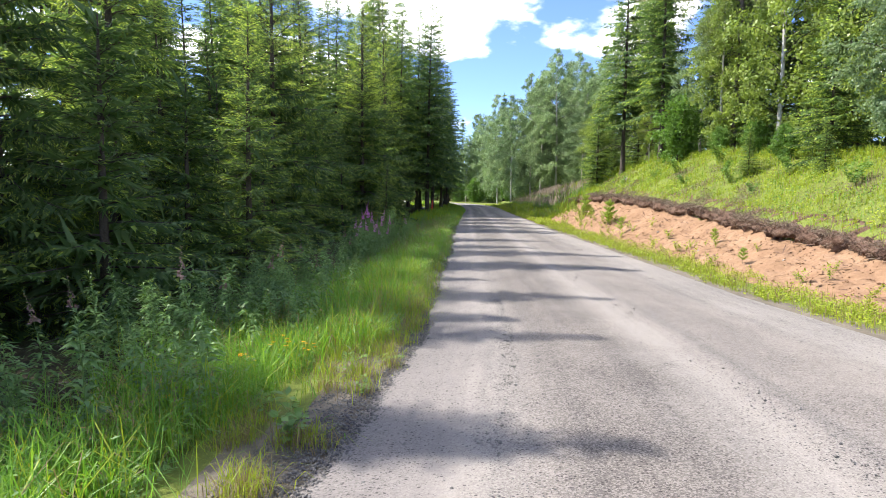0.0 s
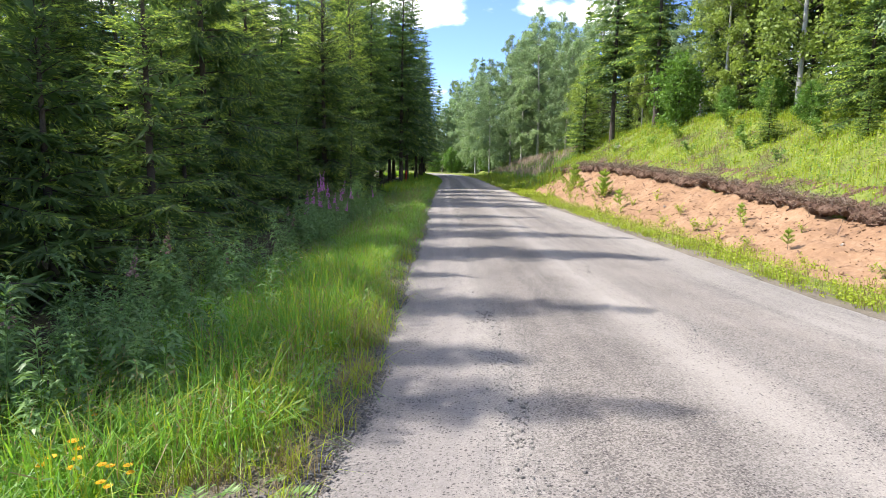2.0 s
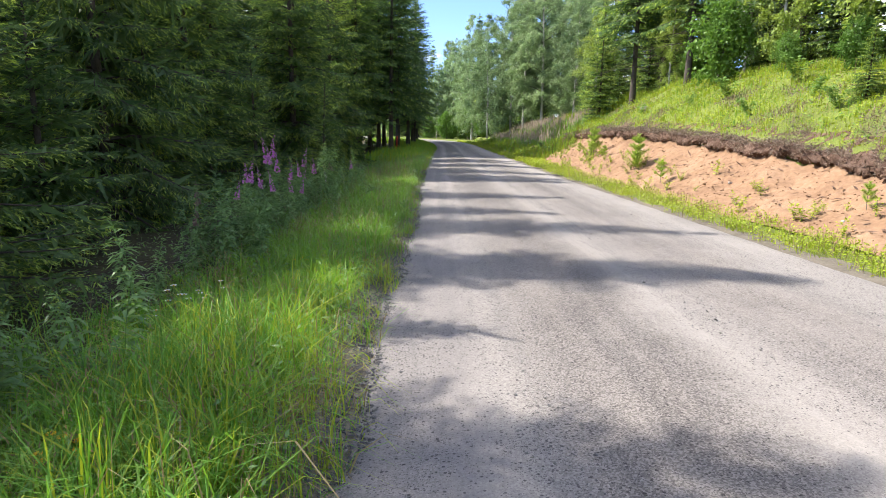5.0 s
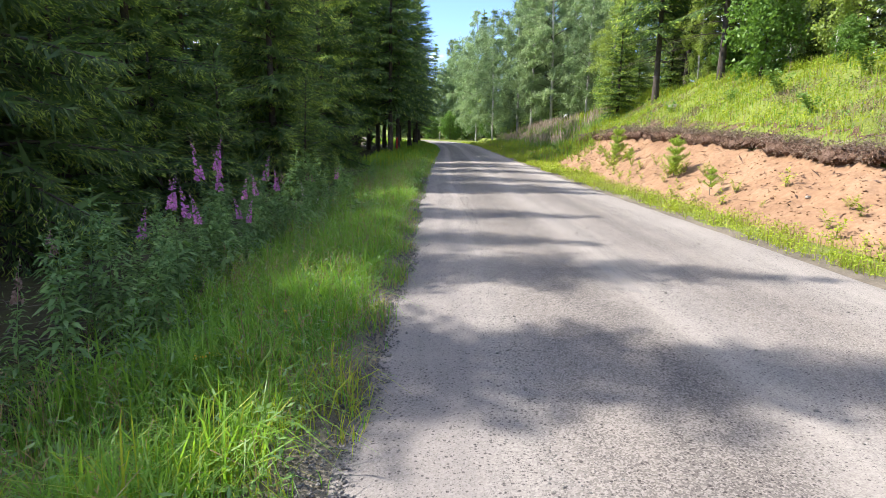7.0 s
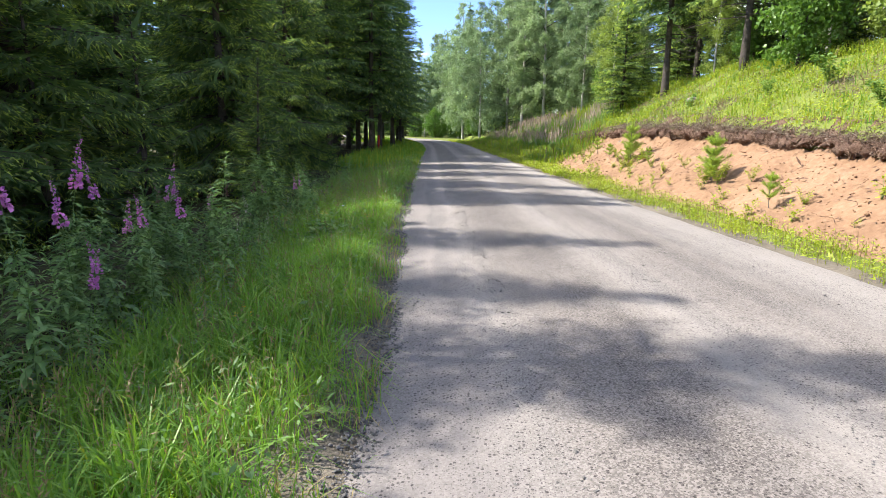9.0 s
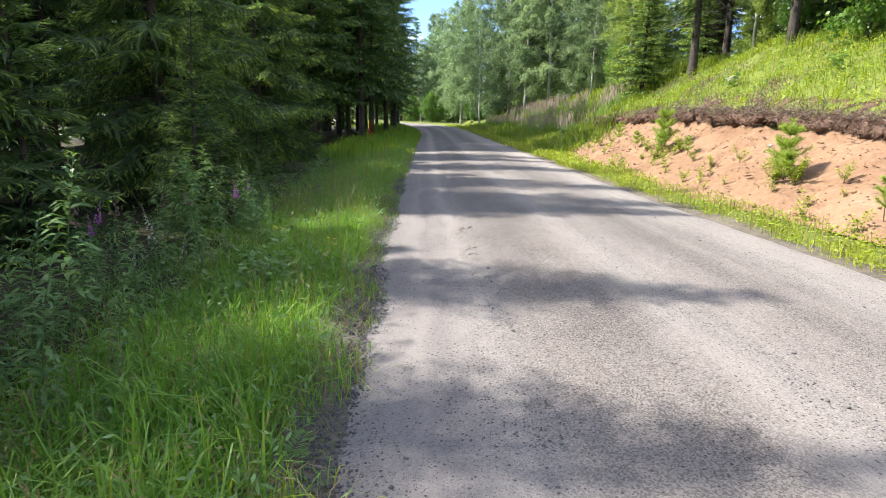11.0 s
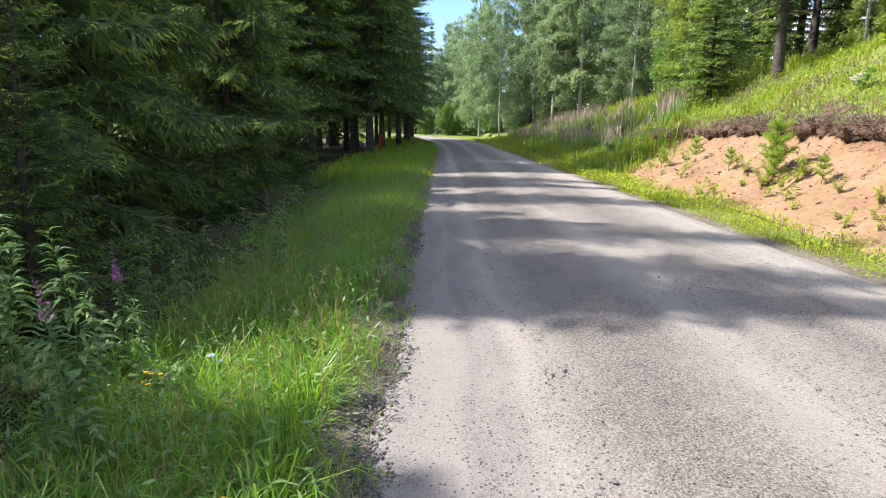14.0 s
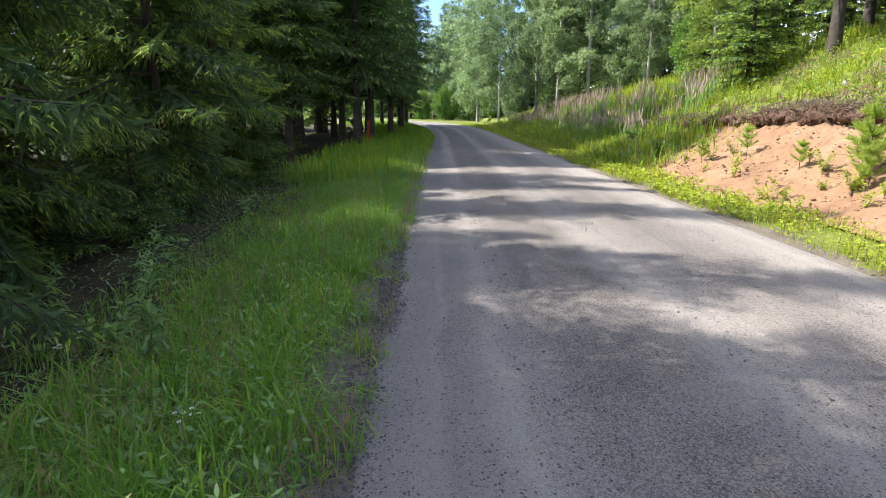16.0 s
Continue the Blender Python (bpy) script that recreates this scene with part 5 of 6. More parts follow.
n = 26000
y = 1.8 + 30 * rng.random(n) ** 1.15
x = road_left(y) - 0.25 + 1.3 * rng.random(n) ** 1.5
m = 18000
y2 = 2 + 34 * rng.random(m) ** 1.3
x2 = road_left(y2) + (road_right(y2) - road_left(y2)) * rng.random(m)
x, y = np.concatenate([x, x2]), np.concatenate([y, y2])
sz = np.concatenate([rng.uniform(0.004, 0.012, n) * np.where(rng.random(n) < 0.06, 1.8, 1), rng.uniform(0.0035, 0.010, m) * np.where(rng.random(m) < 0.08, 1.9, 1)])
z = np.where(x > road_left(y), road_top(x, y), land(x, y)) + sz * 0.3
stuff("loose_gravel", [pebbles(rng, x, y, z, sz, 0)], ("pebble",), "loose grey stones scattered along the gravel edge", "gravel")

n = 11000
y = 1.8 + 7.5 * rng.random(n)
x = road_left(y) - 0.45 + 1.55 * rng.random(n) ** 1.2
sz = rng.uniform(0.006, 0.015, n) * np.where(rng.random(n) < 0.08, 1.6, 1)
z = np.where(x > road_left(y), road_top(x, y), land(x, y)) + sz * 0.3
stuff("shoulder_stones", [pebbles(rng, x, y, z, sz, 0)], ("pebble",), "coarse grey stones on the wide bare shoulder", "gravel")

n = 15000
y = 1.8 + 27 * rng.random(n) ** 1.1
x = road_left(y) - 0.12 + 0.55 * rng.random(n) ** 1.4 + 0.10 * hills(y, y * 0, 0.7, 77)
sz = rng.uniform(0.007, 0.017, n) * np.where(rng.random(n) < 0.04, 1.5, 1)
z = np.where(x > road_left(y), road_top(x, y), land(x, y)) + sz * 0.35
stuff("margin_stones", [pebbles(rng, x, y, z, sz, 0)], ("dark_pebble",), "coarse dark crushed stones beside the grass", "gravel")

n = 42000
y = 2 + 30 * rng.random(n) ** 1.1
x = road_left(y) + 0.3 + (road_right(y) - road_left(y) - 0.5) * rng.random(n)
heap = rng.random(n) < 0.55
x = np.where(heap, road_left(y) + np.where(rng.random(n) < 0.65, 1.65, 3.2) + 0.28 * rng.normal(size=n), x)
keep = hills(x, y * 0.5, 0.55, 79) + 0.5 * rng.normal(size=n) > 0.25
x, y = x[keep], y[keep]
sz = rng.uniform(0.004, 0.011, len(x)) * np.where(rng.random(len(x)) < 0.025, 1.9, 1)
stuff("road_stones", [pebbles(rng, x, y, road_top(x, y) + sz * 0.35, sz, 0)], ("dark_pebble",), "dark loose stones lying on the gravel road", "gravel")

n = 2600
y, u = rng.uniform(5, 37, n), rng.random(n) ** 0.8
sx, _, sz = sand_height(u * 0.94, y)
size = rng.uniform(0.008, 0.03, n) * np.where(rng.random(n) < 0.08, 2.0, 1)
stuff("sand_clods", [pebbles(rng, sx, y, sz + size * 0.25, size, 0), ], ("sand",), "clods of orange sand fallen on the bank", "soil")
n = 750
y, u = rng.uniform(5, 37, n), 0.25 + 0.72 * rng.random(n)
sx, _, sz = sand_height(u, y)
dd = unit(np.stack([rng.normal(size=n) - 0.5, rng.normal(size=n), rng.normal(size=n) * 0.3 - 0.2], 1))
stuff("bank_debris", [kites(np.stack([sx, y, sz + 0.025], 1), dd, rng.uniform(0.05, 0.28, n), rng.uniform(0.01, 0.05, n), np.array([-0.6, 0, 1.0]) + rng.normal(size=(n, 3)) * 0.2, 0)], ("mat",),
      "dark roots and turf crumbs lying on the sand", "debris")


# ---- single plants ----
def stalk(rng, tall, bend, r):
    s = np.linspace(0, 1, 6)
    a = rng.uniform(0, 6.28)
    p = np.stack([math.cos(a) * bend * s * s, math.sin(a) * bend * s * s, tall * s - 0.04 * (1 - s)], 1)
    return p, tube_path(p, r * (1 - 0.7 * s), 4, 0)


def fireweed(name, m, label, seed, tall, bloom, category="fireweed", group="fireweed in the verge"):
    """bloom: 'full', 'fading', 'pale' or 'none'."""
    rng = np.random.default_rng(seed)
    plant = new(name)
    plant.matrix_basis = m
    path, tube = stalk(rng, tall, 0.14 * tall, 0.0055)
    part("stem", mesh_of("stem", [tube], [MAT["herb"]]), plant)
    top = {"full": 0.68, "fading": 0.72, "pale": 0.55, "none": 0.97}[bloom]
    n = int(tall * 84)
    f = 0.10 + (top - 0.10) * rng.random(n)
    s = np.linspace(0, 1, 6)
    p = np.stack([np.interp(f, s, path[:, j]) for j in range(3)], 1)
    az = np.arange(n) * 2.4 + rng.normal(size=n) * 0.3
    d = unit(np.stack([np.cos(az), np.sin(az), 0.55 - 0.75 * rng.random(n) + 0.5 * (f > 0.85)], 1))
    ln = (0.15 * np.sin(np.clip(f / top, 0.12, 0.93) * 3.0) + 0.03) * rng.uniform(0.7, 1.15, n)
    tip = d.copy()
    tip[:, 2] -= 0.6
    first = kites(p, d, ln * 0.62, ln * 0.21, np.array([0, 0, 1.0]) + rng.normal(size=(n, 3)) * 0.2, 0, 0.2, 0.75)
    second = kites(p + d * (ln * 0.46)[:, None], unit(tip), ln * 0.56, ln * 0.19, np.array([0, 0, 1.0]) + rng.normal(size=(n, 3)) * 0.2, 0, 0.2, 0.25)
    part("foliage", mesh_of("foliage", [first, second], [MAT["herb"]]), plant)
    if bloom != "none":
        n = 46 if bloom == "full" else 30
        f = top + 0.01 + (0.90 - top) * rng.random(n) ** 1.2
        p = np.stack([np.interp(f, s, path[:, j]) for j in range(3)], 1)
        az = rng.uniform(0, 6.28, n)
        d = unit(np.stack([np.cos(az), np.sin(az), rng.uniform(-0.2, 0.5, n)], 1))
        fall = 1.45 * np.clip((0.93 - f) / (0.93 - top), 0.25, 1)
        chunks = []
        for k in range(4):
            way = unit(d + rng.normal(size=(n, 3)) * 0.6)
            chunks.append(kites(p + d * (0.020 * fall)[:, None], way, 0.027 * fall + 0.004, 0.022 * fall + 0.003, rng.normal(size=(n, 3)), 0, 0.1, 0.65))
        spike = part("flower_spike", mesh_of("flower_spike", chunks, [MAT[{"full": "flower", "fading": "seed", "pale": "pale_seed"}[bloom]]]), plant, {"full": "magenta flowers", "fading": "faded brownish-pink seed spike", "pale": "pale feathery seed spike"}[bloom])
        spike["kind"] = "stuff"
        n = 22
        f = 0.86 + 0.14 * rng.random(n)
        p = np.stack([np.interp(f, s, path[:, j]) for j in range(3)], 1)
        d = unit(np.stack([rng.normal(size=n), rng.normal(size=n), rng.uniform(0.2, 1.2, n)], 1))
        part("bud_tip", mesh_of("bud_tip", [kites(p, d, 0.022, 0.006, rng.normal(size=(n, 3)), 0)], [MAT["seed"]]), spike, "dark reddish buds")["kind"] = "stuff"
    return tagged(plant, label, category, group)


def root_at(x, y, size=1.0, turn=0.0):
    return pose(x, y, float(land(x, y)), 0, 0, turn) @ Matrix.Diagonal((size, size, size, 1))


bloom_a = fireweed("fireweed", root_at(-1.95, 16.4), "tall fireweed with magenta flower spike at the forest edge", 81, 1.75, "full")
bloom_b = fireweed("fireweed", root_at(-2.0, 18.6), "tall fireweed with magenta flower spike at the forest edge", 82, 1.45, "full")
fade_a = fireweed("fireweed", root_at(-2.7, 6.1), "fireweed with faded pinkish spike above the grass", 83, 1.25, "fading")
pale_a = fireweed("seeding_herb", root_at(-1.85, 21.4, 0.85), "tall herb with pale feathery seed spikes", 86, 0.95, "pale", "herb")
for x, y, s, t in ((-1.66, 21.55, 0.62, 90), (-2.0, 21.15, 0.55, 200), (-1.75, 23.9, 0.6, 40)):
    copy_thing(pale_a, root_at(x, y, s, t))
leaf_a = fireweed("leafy_fireweed", root_at(-2.08, 23.3), "leafy fireweed without flowers in the verge", 84, 1.15, "none")
leaf_b = fireweed("leafy_fireweed", root_at(-1.45, 8.9), "leafy fireweed without flowers in the verge", 85, 0.85, "none")
for k, (x, y, s, t) in enumerate(((-2.30, 16.0, 0.95, 50), (-2.05, 17.1, 0.85, 120), (-1.75, 17.0, 0.70, 200), (-2.35, 17.6, 1.0, 260), (-2.3, 15.3, 0.78, 20), (-1.8, 17.9, 0.72, 90), (-1.46, 23.7, 0.62, 140),
                                  (-2.35, 18.3, 0.85, 10), (-2.5, 16.7, 0.9, 300), (-1.72, 15.6, 0.72, 70), (-1.95, 15.9, 0.88, 160), (-1.6, 16.3, 0.62, 240), (-2.1, 18.0, 0.8, 330), (-1.62, 18.2, 0.75, 110))):
    copy_thing(bloom_a if k % 2 else bloom_b, root_at(x, y, s, t))
for x, y, s, t in ((-3.1, 5.0, 0.85, 40), (-3.2, 4.7, 0.8, 130), (-2.6, 6.8, 0.8, 230), (-2.4, 8.0, 0.9, 300), (-2.0, 9.8, 0.75, 70), (-2.5, 10.6, 0.9, 150), (-2.0, 20.3, 0.85, 10), (-2.2, 21.2, 0.8, 250),
                   (-2.2, 19.4, 0.95, 100), (-1.8, 22.4, 0.7, 60), (-2.4, 14.3, 0.9, 180), (-1.6, 25.0, 0.75, 20), (-2.1, 13.3, 0.8, 330), (-1.9, 21.7, 0.8, 200), (-2.6, 9.2, 1.0, 220)):
    copy_thing(fade_a, root_at(x, y, s, t))
for x, y, s, t in ((-1.9, 22.7, 1.0, 10), (-1.75, 22.95, 0.9, 80), (-2.05, 22.5, 1.05, 150), (-1.85, 23.15, 1.1, 220), (-2.2, 22.85, 0.9, 290), (-1.98, 22.9, 1.15, 330), (-2.15, 22.2, 0.8, 45)):
    copy_thing(leaf_a, root_at(x, y, s, t))
for x, y, s, t in ((-2.45, 21.4, 0.62, 30), (-2.3, 21.15, 0.55, 140), (-1.42, 22.9, 0.66, 250)):
    copy_thing(bloom_b, root_at(x, y, s, t))
rng = np.random.default_rng(91)
for k in range(215):
    y = 3.2 + 24 * rng.random()
    x = float(road_left(y)) - 1.25 - 1.5 * rng.random() ** 0.8
    if k >= 150:
        y = 6.0 + 5.0 * rng.random()
        x = -1.75 - 1.9 * rng.random()
    elif k >= 105:
        y = 3.4 + 5.2 * rng.random()
        x = -1.5 - 1.9 * rng.random()
    elif k >= 62:
        y = 14.2 + 5.5 * rng.random()
        x = -1.65 - 0.95 * rng.random()
    copy_thing(leaf_a if k % 2 else leaf_b, root_at(x, y, rng.uniform(0.55, 1.05) * (1.25 if 62 <= k < 105 else 1), rng.uniform(0, 360)))


def daisy(name, m, label, seed, tall, heads, petal, category):
    """A low branching flower with a few flat heads."""
    rng = np.random.default_rng(seed)
    plant = new(name)
    plant.matrix_basis = m
    stems, leaves = [], []
    for k in range(heads):
        s = np.linspace(0, 1, 5)
        a, ln = rng.uniform(0, 6.28), tall * rng.uniform(0.7, 1.1)
        p = np.stack([math.cos(a) * 0.28 * ln * s ** 1.4, math.sin(a) * 0.28 * ln * s ** 1.4, ln * s - 0.03 * (1 - s)], 1)
        stems.append(tube_path(p, 0.0028 * (1 - 0.5 * s), 3, 0))
        q = p[rng.integers(1, 4, 5)]
        d = unit(np.stack([rng.normal(size=5), rng.normal(size=5), rng.uniform(0, 0.8, 5)], 1))
        leaves.append(kites(q, d, 0.06, 0.014, np.tile((0.1, 0, 1.0), (5, 1)), 0))
        az = np.arange(14) * 6.283 / 14
        d = unit(np.stack([np.cos(az), np.sin(az), 0.25 + 0 * az], 1))
        head = part("flower_head", mesh_of("flower_head", [kites(np.tile(p[-1], (14, 1)), d, 0.029, 0.014, np.tile((0.1, 0, 1.0), (14, 1)), 0, 0.1, 0.7)], [MAT[petal]]), plant)
        dome = np.stack([p[-1] + (0, 0, z) for z in (0.0, 0.004, 0.008, 0.010)])
        part("flower_disc", smooth(mesh_of("flower_disc", [tube_path(dome, np.array([0.008, 0.009, 0.006, 0.001]), 8, 0)], [MAT["yellow"]])), head, "domed yellow centre")
    part("stem", mesh_of("stem", stems + leaves, [MAT["herb"]]), plant)
    return tagged(plant, label, category, "small flowers in the verge")


yellow = daisy("yellow_flower", root_at(-1.58, 5.65), "small yellow-orange flowers in the grass", 101, 0.34, 6, "yellow", "flower")
for x, y, s, t in ((-1.24, 5.5, 0.8, 80), (-1.75, 5.3, 0.9, 140), (-1.9, 6.4, 0.8, 30), (-1.05, 13.5, 0.8, 220), (-0.75, 14.6, 0.5, 220), (-0.9, 17.2, 0.7, 10), (-0.15, 21.5, 0.7, 100), (-1.0, 23.0, 0.6, 70), (-1.4, 9.6, 0.9, 50), (-2.0, 4.3, 0.8, 190)):
    copy_thing(yellow, root_at(x, y, s, t))
white = daisy("daisy", root_at(-1.72, 11.9), "white daisies in the tall grass", 103, 0.46, 6, "white", "flower")
for x, y, s, t in ((-1.55, 12.1, 0.9, 60), (-1.9, 11.6, 0.85, 200), (-1.5, 26.0, 0.6, 100), (-0.35, 24.9, 0.5, 30)):
    copy_thing(white, root_at(x, y, s, t))


blue = daisy("blue_flower", root_at(-0.64, 23.1), "single pale blue flower low in the grass", 105, 0.22, 2, "blue", "flower")


def broad_leaf(name, m, label, seed):
    """A rosette of a few large pointed leaves."""
    rng = np.random.default_rng(seed)
    plant = new(name)
    plant.matrix_basis = m
    for k in range(6):
        a = k * 2.4 + rng.normal() * 0.2
        d = unit(np.array([[math.cos(a), math.sin(a), rng.uniform(0.8, 1.8)]]))
        ln = rng.uniform(0.20, 0.32)
        low = kites(np.array([[0, 0, -0.01]]), d, np.array([ln * 0.6]), np.array([ln * 0.26]), np.array([[-math.cos(a), -math.sin(a), 0.8]]), 0, 0.12, 0.8)
        tip = d + np.array([[0, 0, -0.45]])
        high = kites(d * ln * 0.42, unit(tip), np.array([ln * 0.6]), np.array([ln * 0.25]), np.array([[-math.cos(a), -math.sin(a), 1.2]]), 0, 0.12, 0.2)
        part("leaf", mesh_of("leaf", [low, high], [MAT["herb_light"]]), plant)
    return tagged(plant, label, "plant", "leafy plants in the verge")


lily = broad_leaf("broad_leaved_plant", root_at(-1.22, 23.45), "low plant with large pointed bright green leaves", 115)
copy_thing(lily, root_at(-1.05, 23.3, 0.8, 70))


def sapling(name, m, label, seed, tall, leaf, count, foliage, category="plant", group="leafy plants in the verge"):
    """A leafy low plant: a few stems with broad leaves in pairs."""
    rng = np.random.default_rng(seed)
    plant = new(name)
    plant.matrix_basis = m
    stems, p = [], []
    for k in range(4):
        path, tube = stalk(rng, tall * rng.uniform(0.6, 1.0), 0.45 * tall, 0.004)
        stems.append(tube)
        f = 0.3 + 0.7 * rng.random(count)
        p.append(np.stack([np.interp(f, np.linspace(0, 1, 6), path[:, j]) for j in range(3)], 1))
    p = np.concatenate(p)
    n = len(p)
    d = unit(np.stack([rng.normal(size=n), rng.normal(size=n), rng.uniform(-0.3, 0.5, n)], 1))
    part("stem", mesh_of("stem", stems, [MAT["herb"]]), plant)
    part("foliage", mesh_of("foliage", [kites(p + d * 0.02, d, leaf * rng.uniform(0.7, 1.2, n), leaf * 0.62, np.array([0, 0, 1.0]) + rng.normal(size=(n, 3)) * 0.3, 0, 0.12, 0.4)], [MAT[foliage]]), plant)
    return tagged(plant, label, category, group)


nettle = sapling("raspberry_plant", root_at(-0.66, 20.9), "pale green broad-leaved raspberry plant in the grass", 111, 0.48, 0.105, 14, "herb_light")
for x, y, s, t in ((-0.95, 20.4, 0.8, 90), (-0.80, 20.75, 0.9, 200), (-0.55, 20.55, 0.7, 300), (-0.9, 21.3, 0.85, 150), (-0.95, 3.61, 0.75, 40), (-0.2, 24.4, 0.5, 120), (-0.05, 23.3, 0.4, 60), (-1.4, 26.4, 0.8, 10), (-1.9, 28.8, 0.9, 100), (-1.8, 31.5, 1.0, 220),
                   (-0.55, 12.6, 0.55, 300), (-0.42, 9.0, 0.4, 310), (-0.62, 4.6, 0.35, 20), (-2.0, 35.0, 1.1, 140), (-1.5, 37.5, 1.0, 340)):
    copy_thing(nettle, root_at(x, y, s, t))


# pine seedlings on the sand
def seedling(name, m, label, seed, tall):
    rng = np.random.default_rng(seed)
    plant = new(name)
    plant.matrix_basis = m
    s = np.linspace(0, 1, 6)
    p = np.stack([0.03 * s, 0.02 * np.sin(s * 3), tall * s - 0.05 * (1 - s)], 1)
    wood, base, way, ln = [tube_path(p, 0.012 * (1 - 0.7 * s), 5, 0)], [], [], []
    for f in (0.30, 0.56, 0.80):
        for k in range(int(rng.integers(5, 8))):
            a = k * 1.05 + f * 9 + rng.normal() * 0.2
            d = unit(np.array([math.cos(a), math.sin(a), 0.45 + 0.75 * f + rng.normal() * 0.2]))
            l = tall * (0.36 * (1 - f) + 0.15) * rng.uniform(0.7, 1.2)
            b = np.array([0.03 * f, 0.0, tall * f])
            wood.append(tube_path(np.stack([b, b + d * l * 0.5, b + d * l + (0, 0, 0.04)]), np.array([0.006, 0.004, 0.002]), 3, 0))
            base.append(b)
            way.append(d)
            ln.append(l)
    base.append(np.array([0.03, 0, tall * 0.85]))
    way.append(np.array([0, 0, 1.0]))
    ln.append(tall * 0.22)
    part("stem", mesh_of("stem", wood, [MAT["pine_bark"]]), plant)
    part("needle_tuft", mesh_of("needle_tuft", [needle_fringe(rng, np.array(base), np.array(way), np.array(ln), 230, 0.095, 0.0055, 0)], [MAT["fresh_pine"]]), plant)
    return tagged(plant, label, "seedling", "pine seedlings on the sand")


def on_sand(x, y, size=1.0, turn=0.0):
    foot = float(road_right(y)) + 1.2 + 0.16 * math.sin(y * 0.9)
    u = (x - foot) / (float(lip_x(y)) + 0.05 - foot)
    return pose(x, y, float(sand_height(u, y)[2]), 0, 0, turn) @ Matrix.Diagonal((size, size, size, 1))


first_pine = seedling("pine_seedling", on_sand(7.0, 25.2, 1.1), "young bright green pine seedling on bare sand", 121, 0.85)
for x, y, s, t in ((6.75, 22.7, 0.62, 40), (7.3, 30.6, 1.15, 100), (7.35, 33.9, 0.62, 170), (7.1, 25.45, 0.7, 250), (6.9, 25.0, 0.6, 20), (7.3, 29.3, 0.5, 300), (6.9, 34.8, 0.55, 80), (7.15, 30.4, 0.7, 200), (7.4, 30.9, 0.8, 330),
                   (7.4, 16.2, 0.45, 60), (6.9, 13.6, 0.4, 150), (7.05, 31.8, 0.5, 10)):
    copy_thing(first_pine, on_sand(x, y, s, t))
sand_herb = sapling("bank_herb", on_sand(7.15, 30.6), "yellowish herb growing on the sand", 123, 0.34, 0.06, 18, "grass_yellow", "plant", "herbs on the sand")
for k in range(60):
    y = 9 + 28 * rng.random()
    copy_thing(sand_herb, on_sand(float(road_right(y)) + 1.35 + 1.3 * rng.random() ** 1.6, y, rng.uniform(0.4, 1.1), rng.uniform(0, 360)))

low_shrub = sapling("low_shrub", on_sand(7.05, 30.55, 1.0, 30), "low yellowish shrub at the foot of the pine seedlings", 127, 0.42, 0.042, 90, "grass_yellow", "shrub", "low shrubs on the sand")
for x, y, s, t in ((7.35, 30.8, 1.1, 90), (7.15, 31.4, 0.9, 200), (7.4, 29.9, 1.0, 310), (7.0, 29.9, 0.8, 140), (7.1, 28.6, 0.7, 20), (7.2, 26.9, 0.8, 250), (6.85, 25.2, 1.2, 60), (7.05, 25.5, 1.1, 170), (6.95, 24.85, 1.1, 20), (7.2, 25.1, 1.0, 130), (7.05, 27.7, 0.7, 330), (7.3, 24.2, 0.8, 110),
                   (7.0, 34.6, 0.8, 40), (7.2, 34.1, 0.9, 280), (7.1, 22.3, 0.7, 220), (7.2, 19.0, 0.6, 75), (7.0, 16.8, 0.6, 190)):
    copy_thing(low_shrub, on_sand(x, y, s, t))


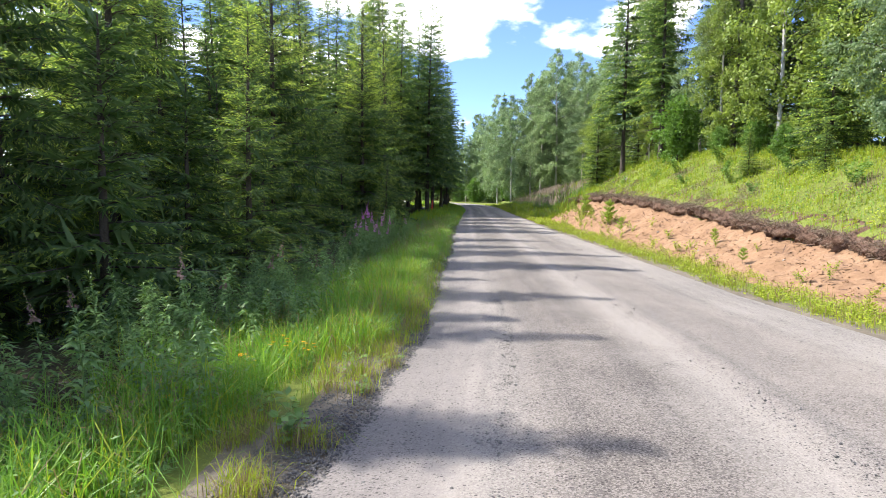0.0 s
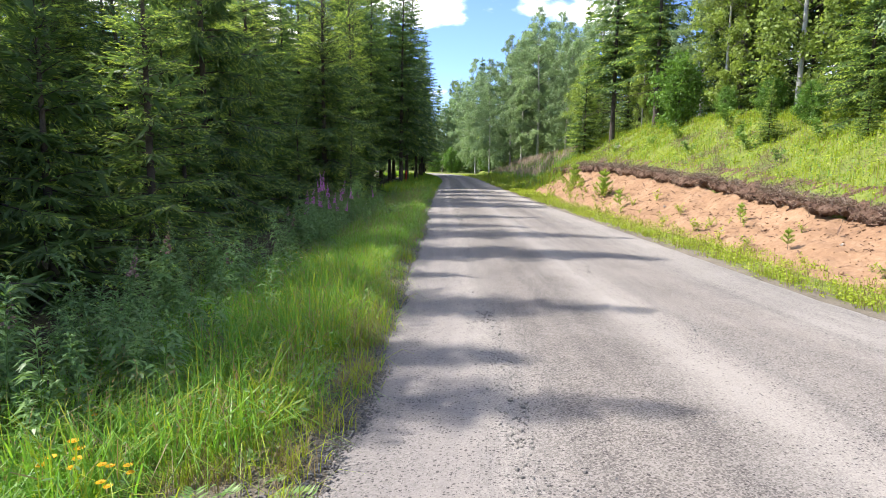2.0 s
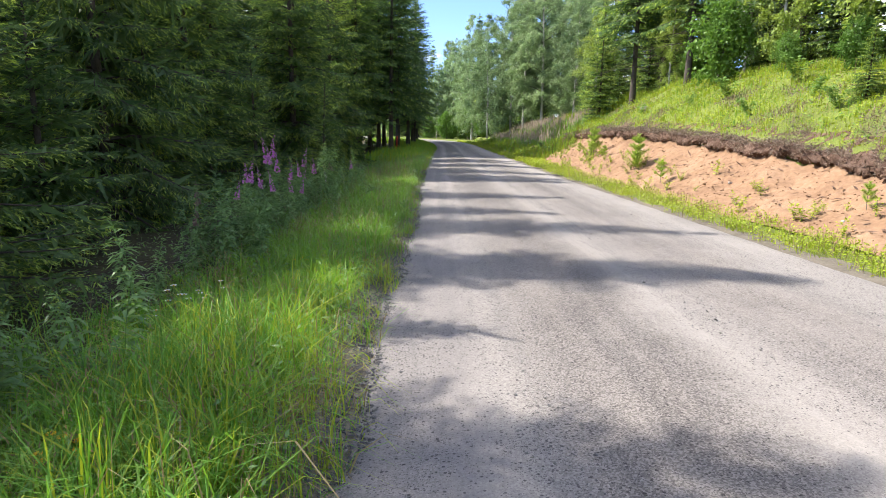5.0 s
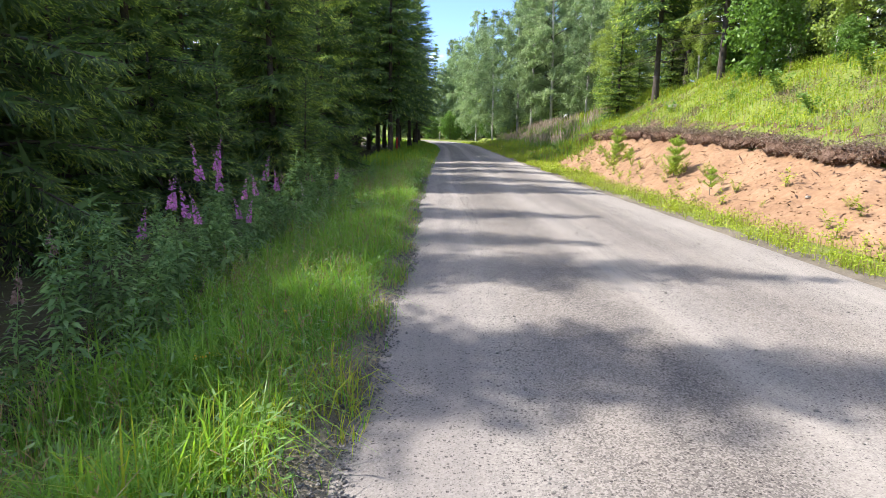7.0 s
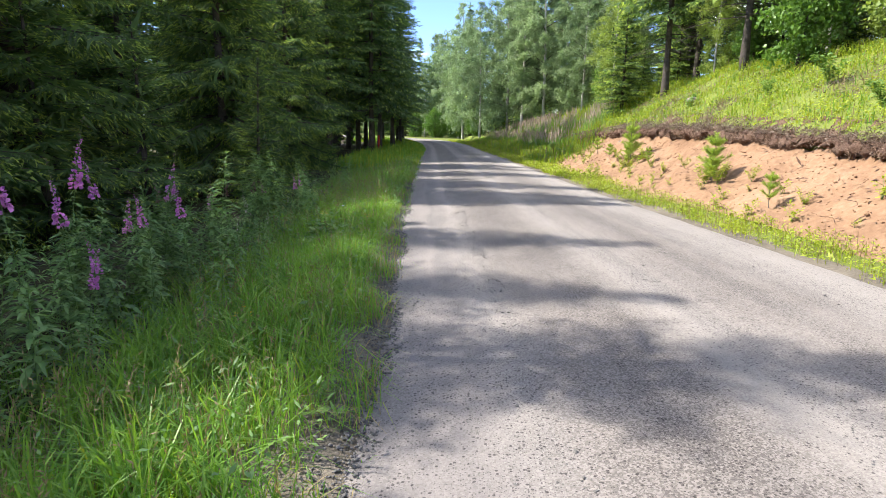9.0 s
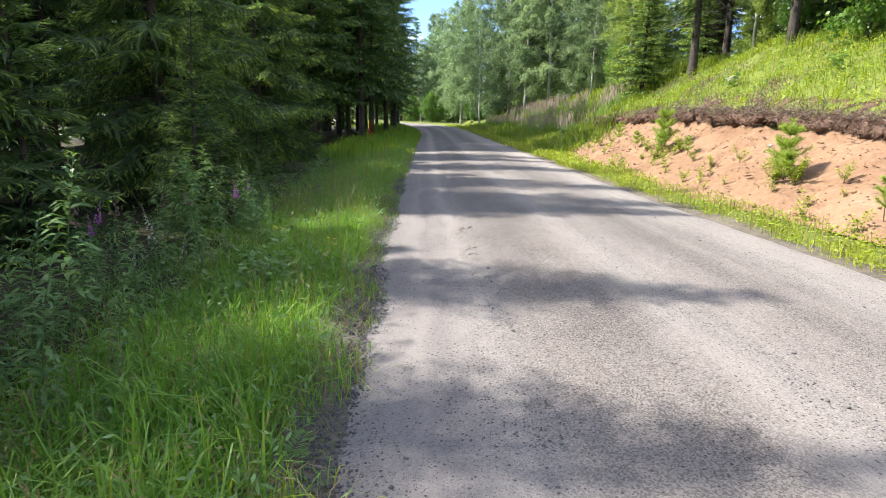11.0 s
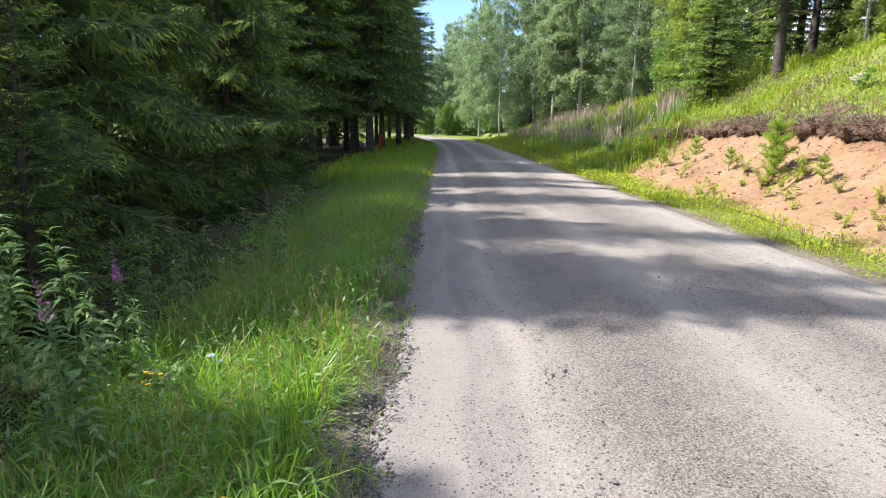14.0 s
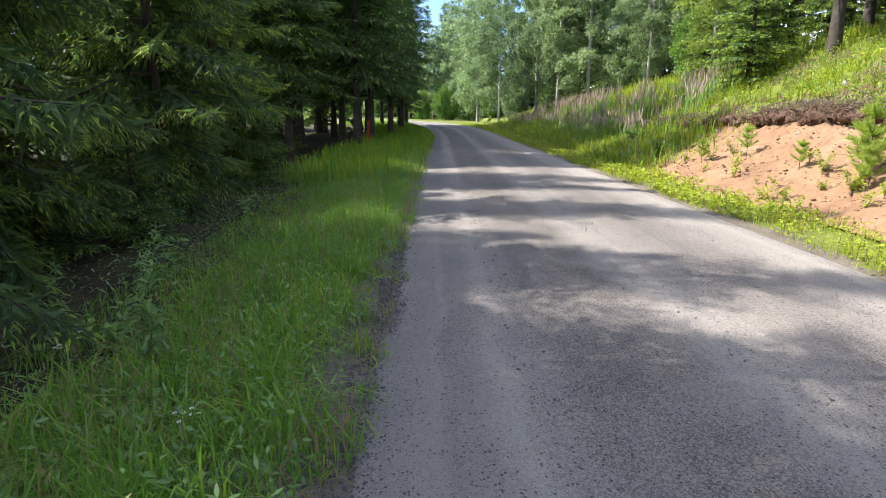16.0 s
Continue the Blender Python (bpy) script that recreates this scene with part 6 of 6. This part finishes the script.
# small bushes on the slope
slope_bush = sapling("slope_bush", root_at(9.6, 24.0), "small leafy bush in the sunlit slope grass", 131, 0.62, 0.085, 60, "herb_light", "bush", "bushes on the slope")
for x, y, s, t in ((10.2, 26.4, 1.3, 20), (10.6, 22.6, 1.0, 130), (9.9, 28.2, 0.8, 250), (10.9, 19.0, 1.2, 300), (9.5, 18.5, 0.8, 80), (9.4, 31.5, 0.8, 170), (10.3, 15.0, 1.2, 220), (11.2, 24.5, 1.4, 40), (8.9, 40.5, 1.2, 100),
                   (7.2, 39.5, 1.0, 30), (7.0, 44.0, 1.2, 200), (8.4, 46.5, 1.3, 310), (9.9, 20.8, 1.0, 10), (6.9, 37.0, 0.9, 60)):
    copy_thing(slope_bush, root_at(x, y, s, t))


# stones
def boulder(name, m, label, seed, size):
    bm = bmesh.new()
    bmesh.ops.create_icosphere(bm, subdivisions=3, radius=size)
    for v in bm.verts:
        k = 1 + 0.28 * noise.noise(v.co * (1.6 / size) + Vector((seed, 0, 0))) + 0.08 * noise.noise(v.co * (5 / size))
        v.co = Vector((v.co.x * k, v.co.y * k * 0.8, v.co.z * k * 0.6))
    me = bpy.data.meshes.new(name)
    bm.to_mesh(me)
    bm.free()
    me.materials.append(MAT["stone"])
    ob = new(name, me)
    ob.matrix_basis = m
    return tagged(ob, label, "stone", "stones")


rock = boulder("stone", root_at(9.75, 32.0) @ pose(0, 0, 0.06), "pale grey stone in the slope grass", 3, 0.2)
for x, y, s, t in ((-0.35, 11.6, 0.30, 50), (0.05, 3.8, 0.16, 90), (9.3, 34.0, 0.7, 200)):
    copy_thing(rock, root_at(x, y, s, t))
for x, y, s, t in ((7.9, 33.2, 0.3, 20), (7.3, 20.2, 0.25, 140), (6.9, 16.0, 0.22, 240), (7.8, 26.9, 0.3, 80), (7.5, 13.0, 0.25, 10)):
    copy_thing(rock, on_sand(x, y, s, t))


# red snow stakes
def stake(name, m, label):
    ob = new(name)
    ob.matrix_basis = m
    s = np.array([0, 0.02, 0.25, 0.5, 0.75, 0.985, 1.0])
    p = np.stack([0.05 * s, 0.02 * s, 1.22 * s - 0.12], 1)
    r = np.array([0.055, 0.055, 0.055, 0.053, 0.052, 0.05, 0.01])
    pole = part("pole", smooth(mesh_of("pole", [tube_path(p, r, 10, 0)], [MAT["red"]])), ob)
    part("reflector", mesh_of("reflector", [tube_path(p[4:6] * np.array([1, 1, 1.0]), np.array([0.058, 0.058]), 10, 0)], [MAT["red"]]), pole)
    return tagged(ob, label, "road marker", "road markers")


first_stake = stake("marker_stake", root_at(-0.9, 45.6), "red marker post leaning in the verge grass")
copy_thing(first_stake, root_at(-0.25, 57.0, 1.0, 40))
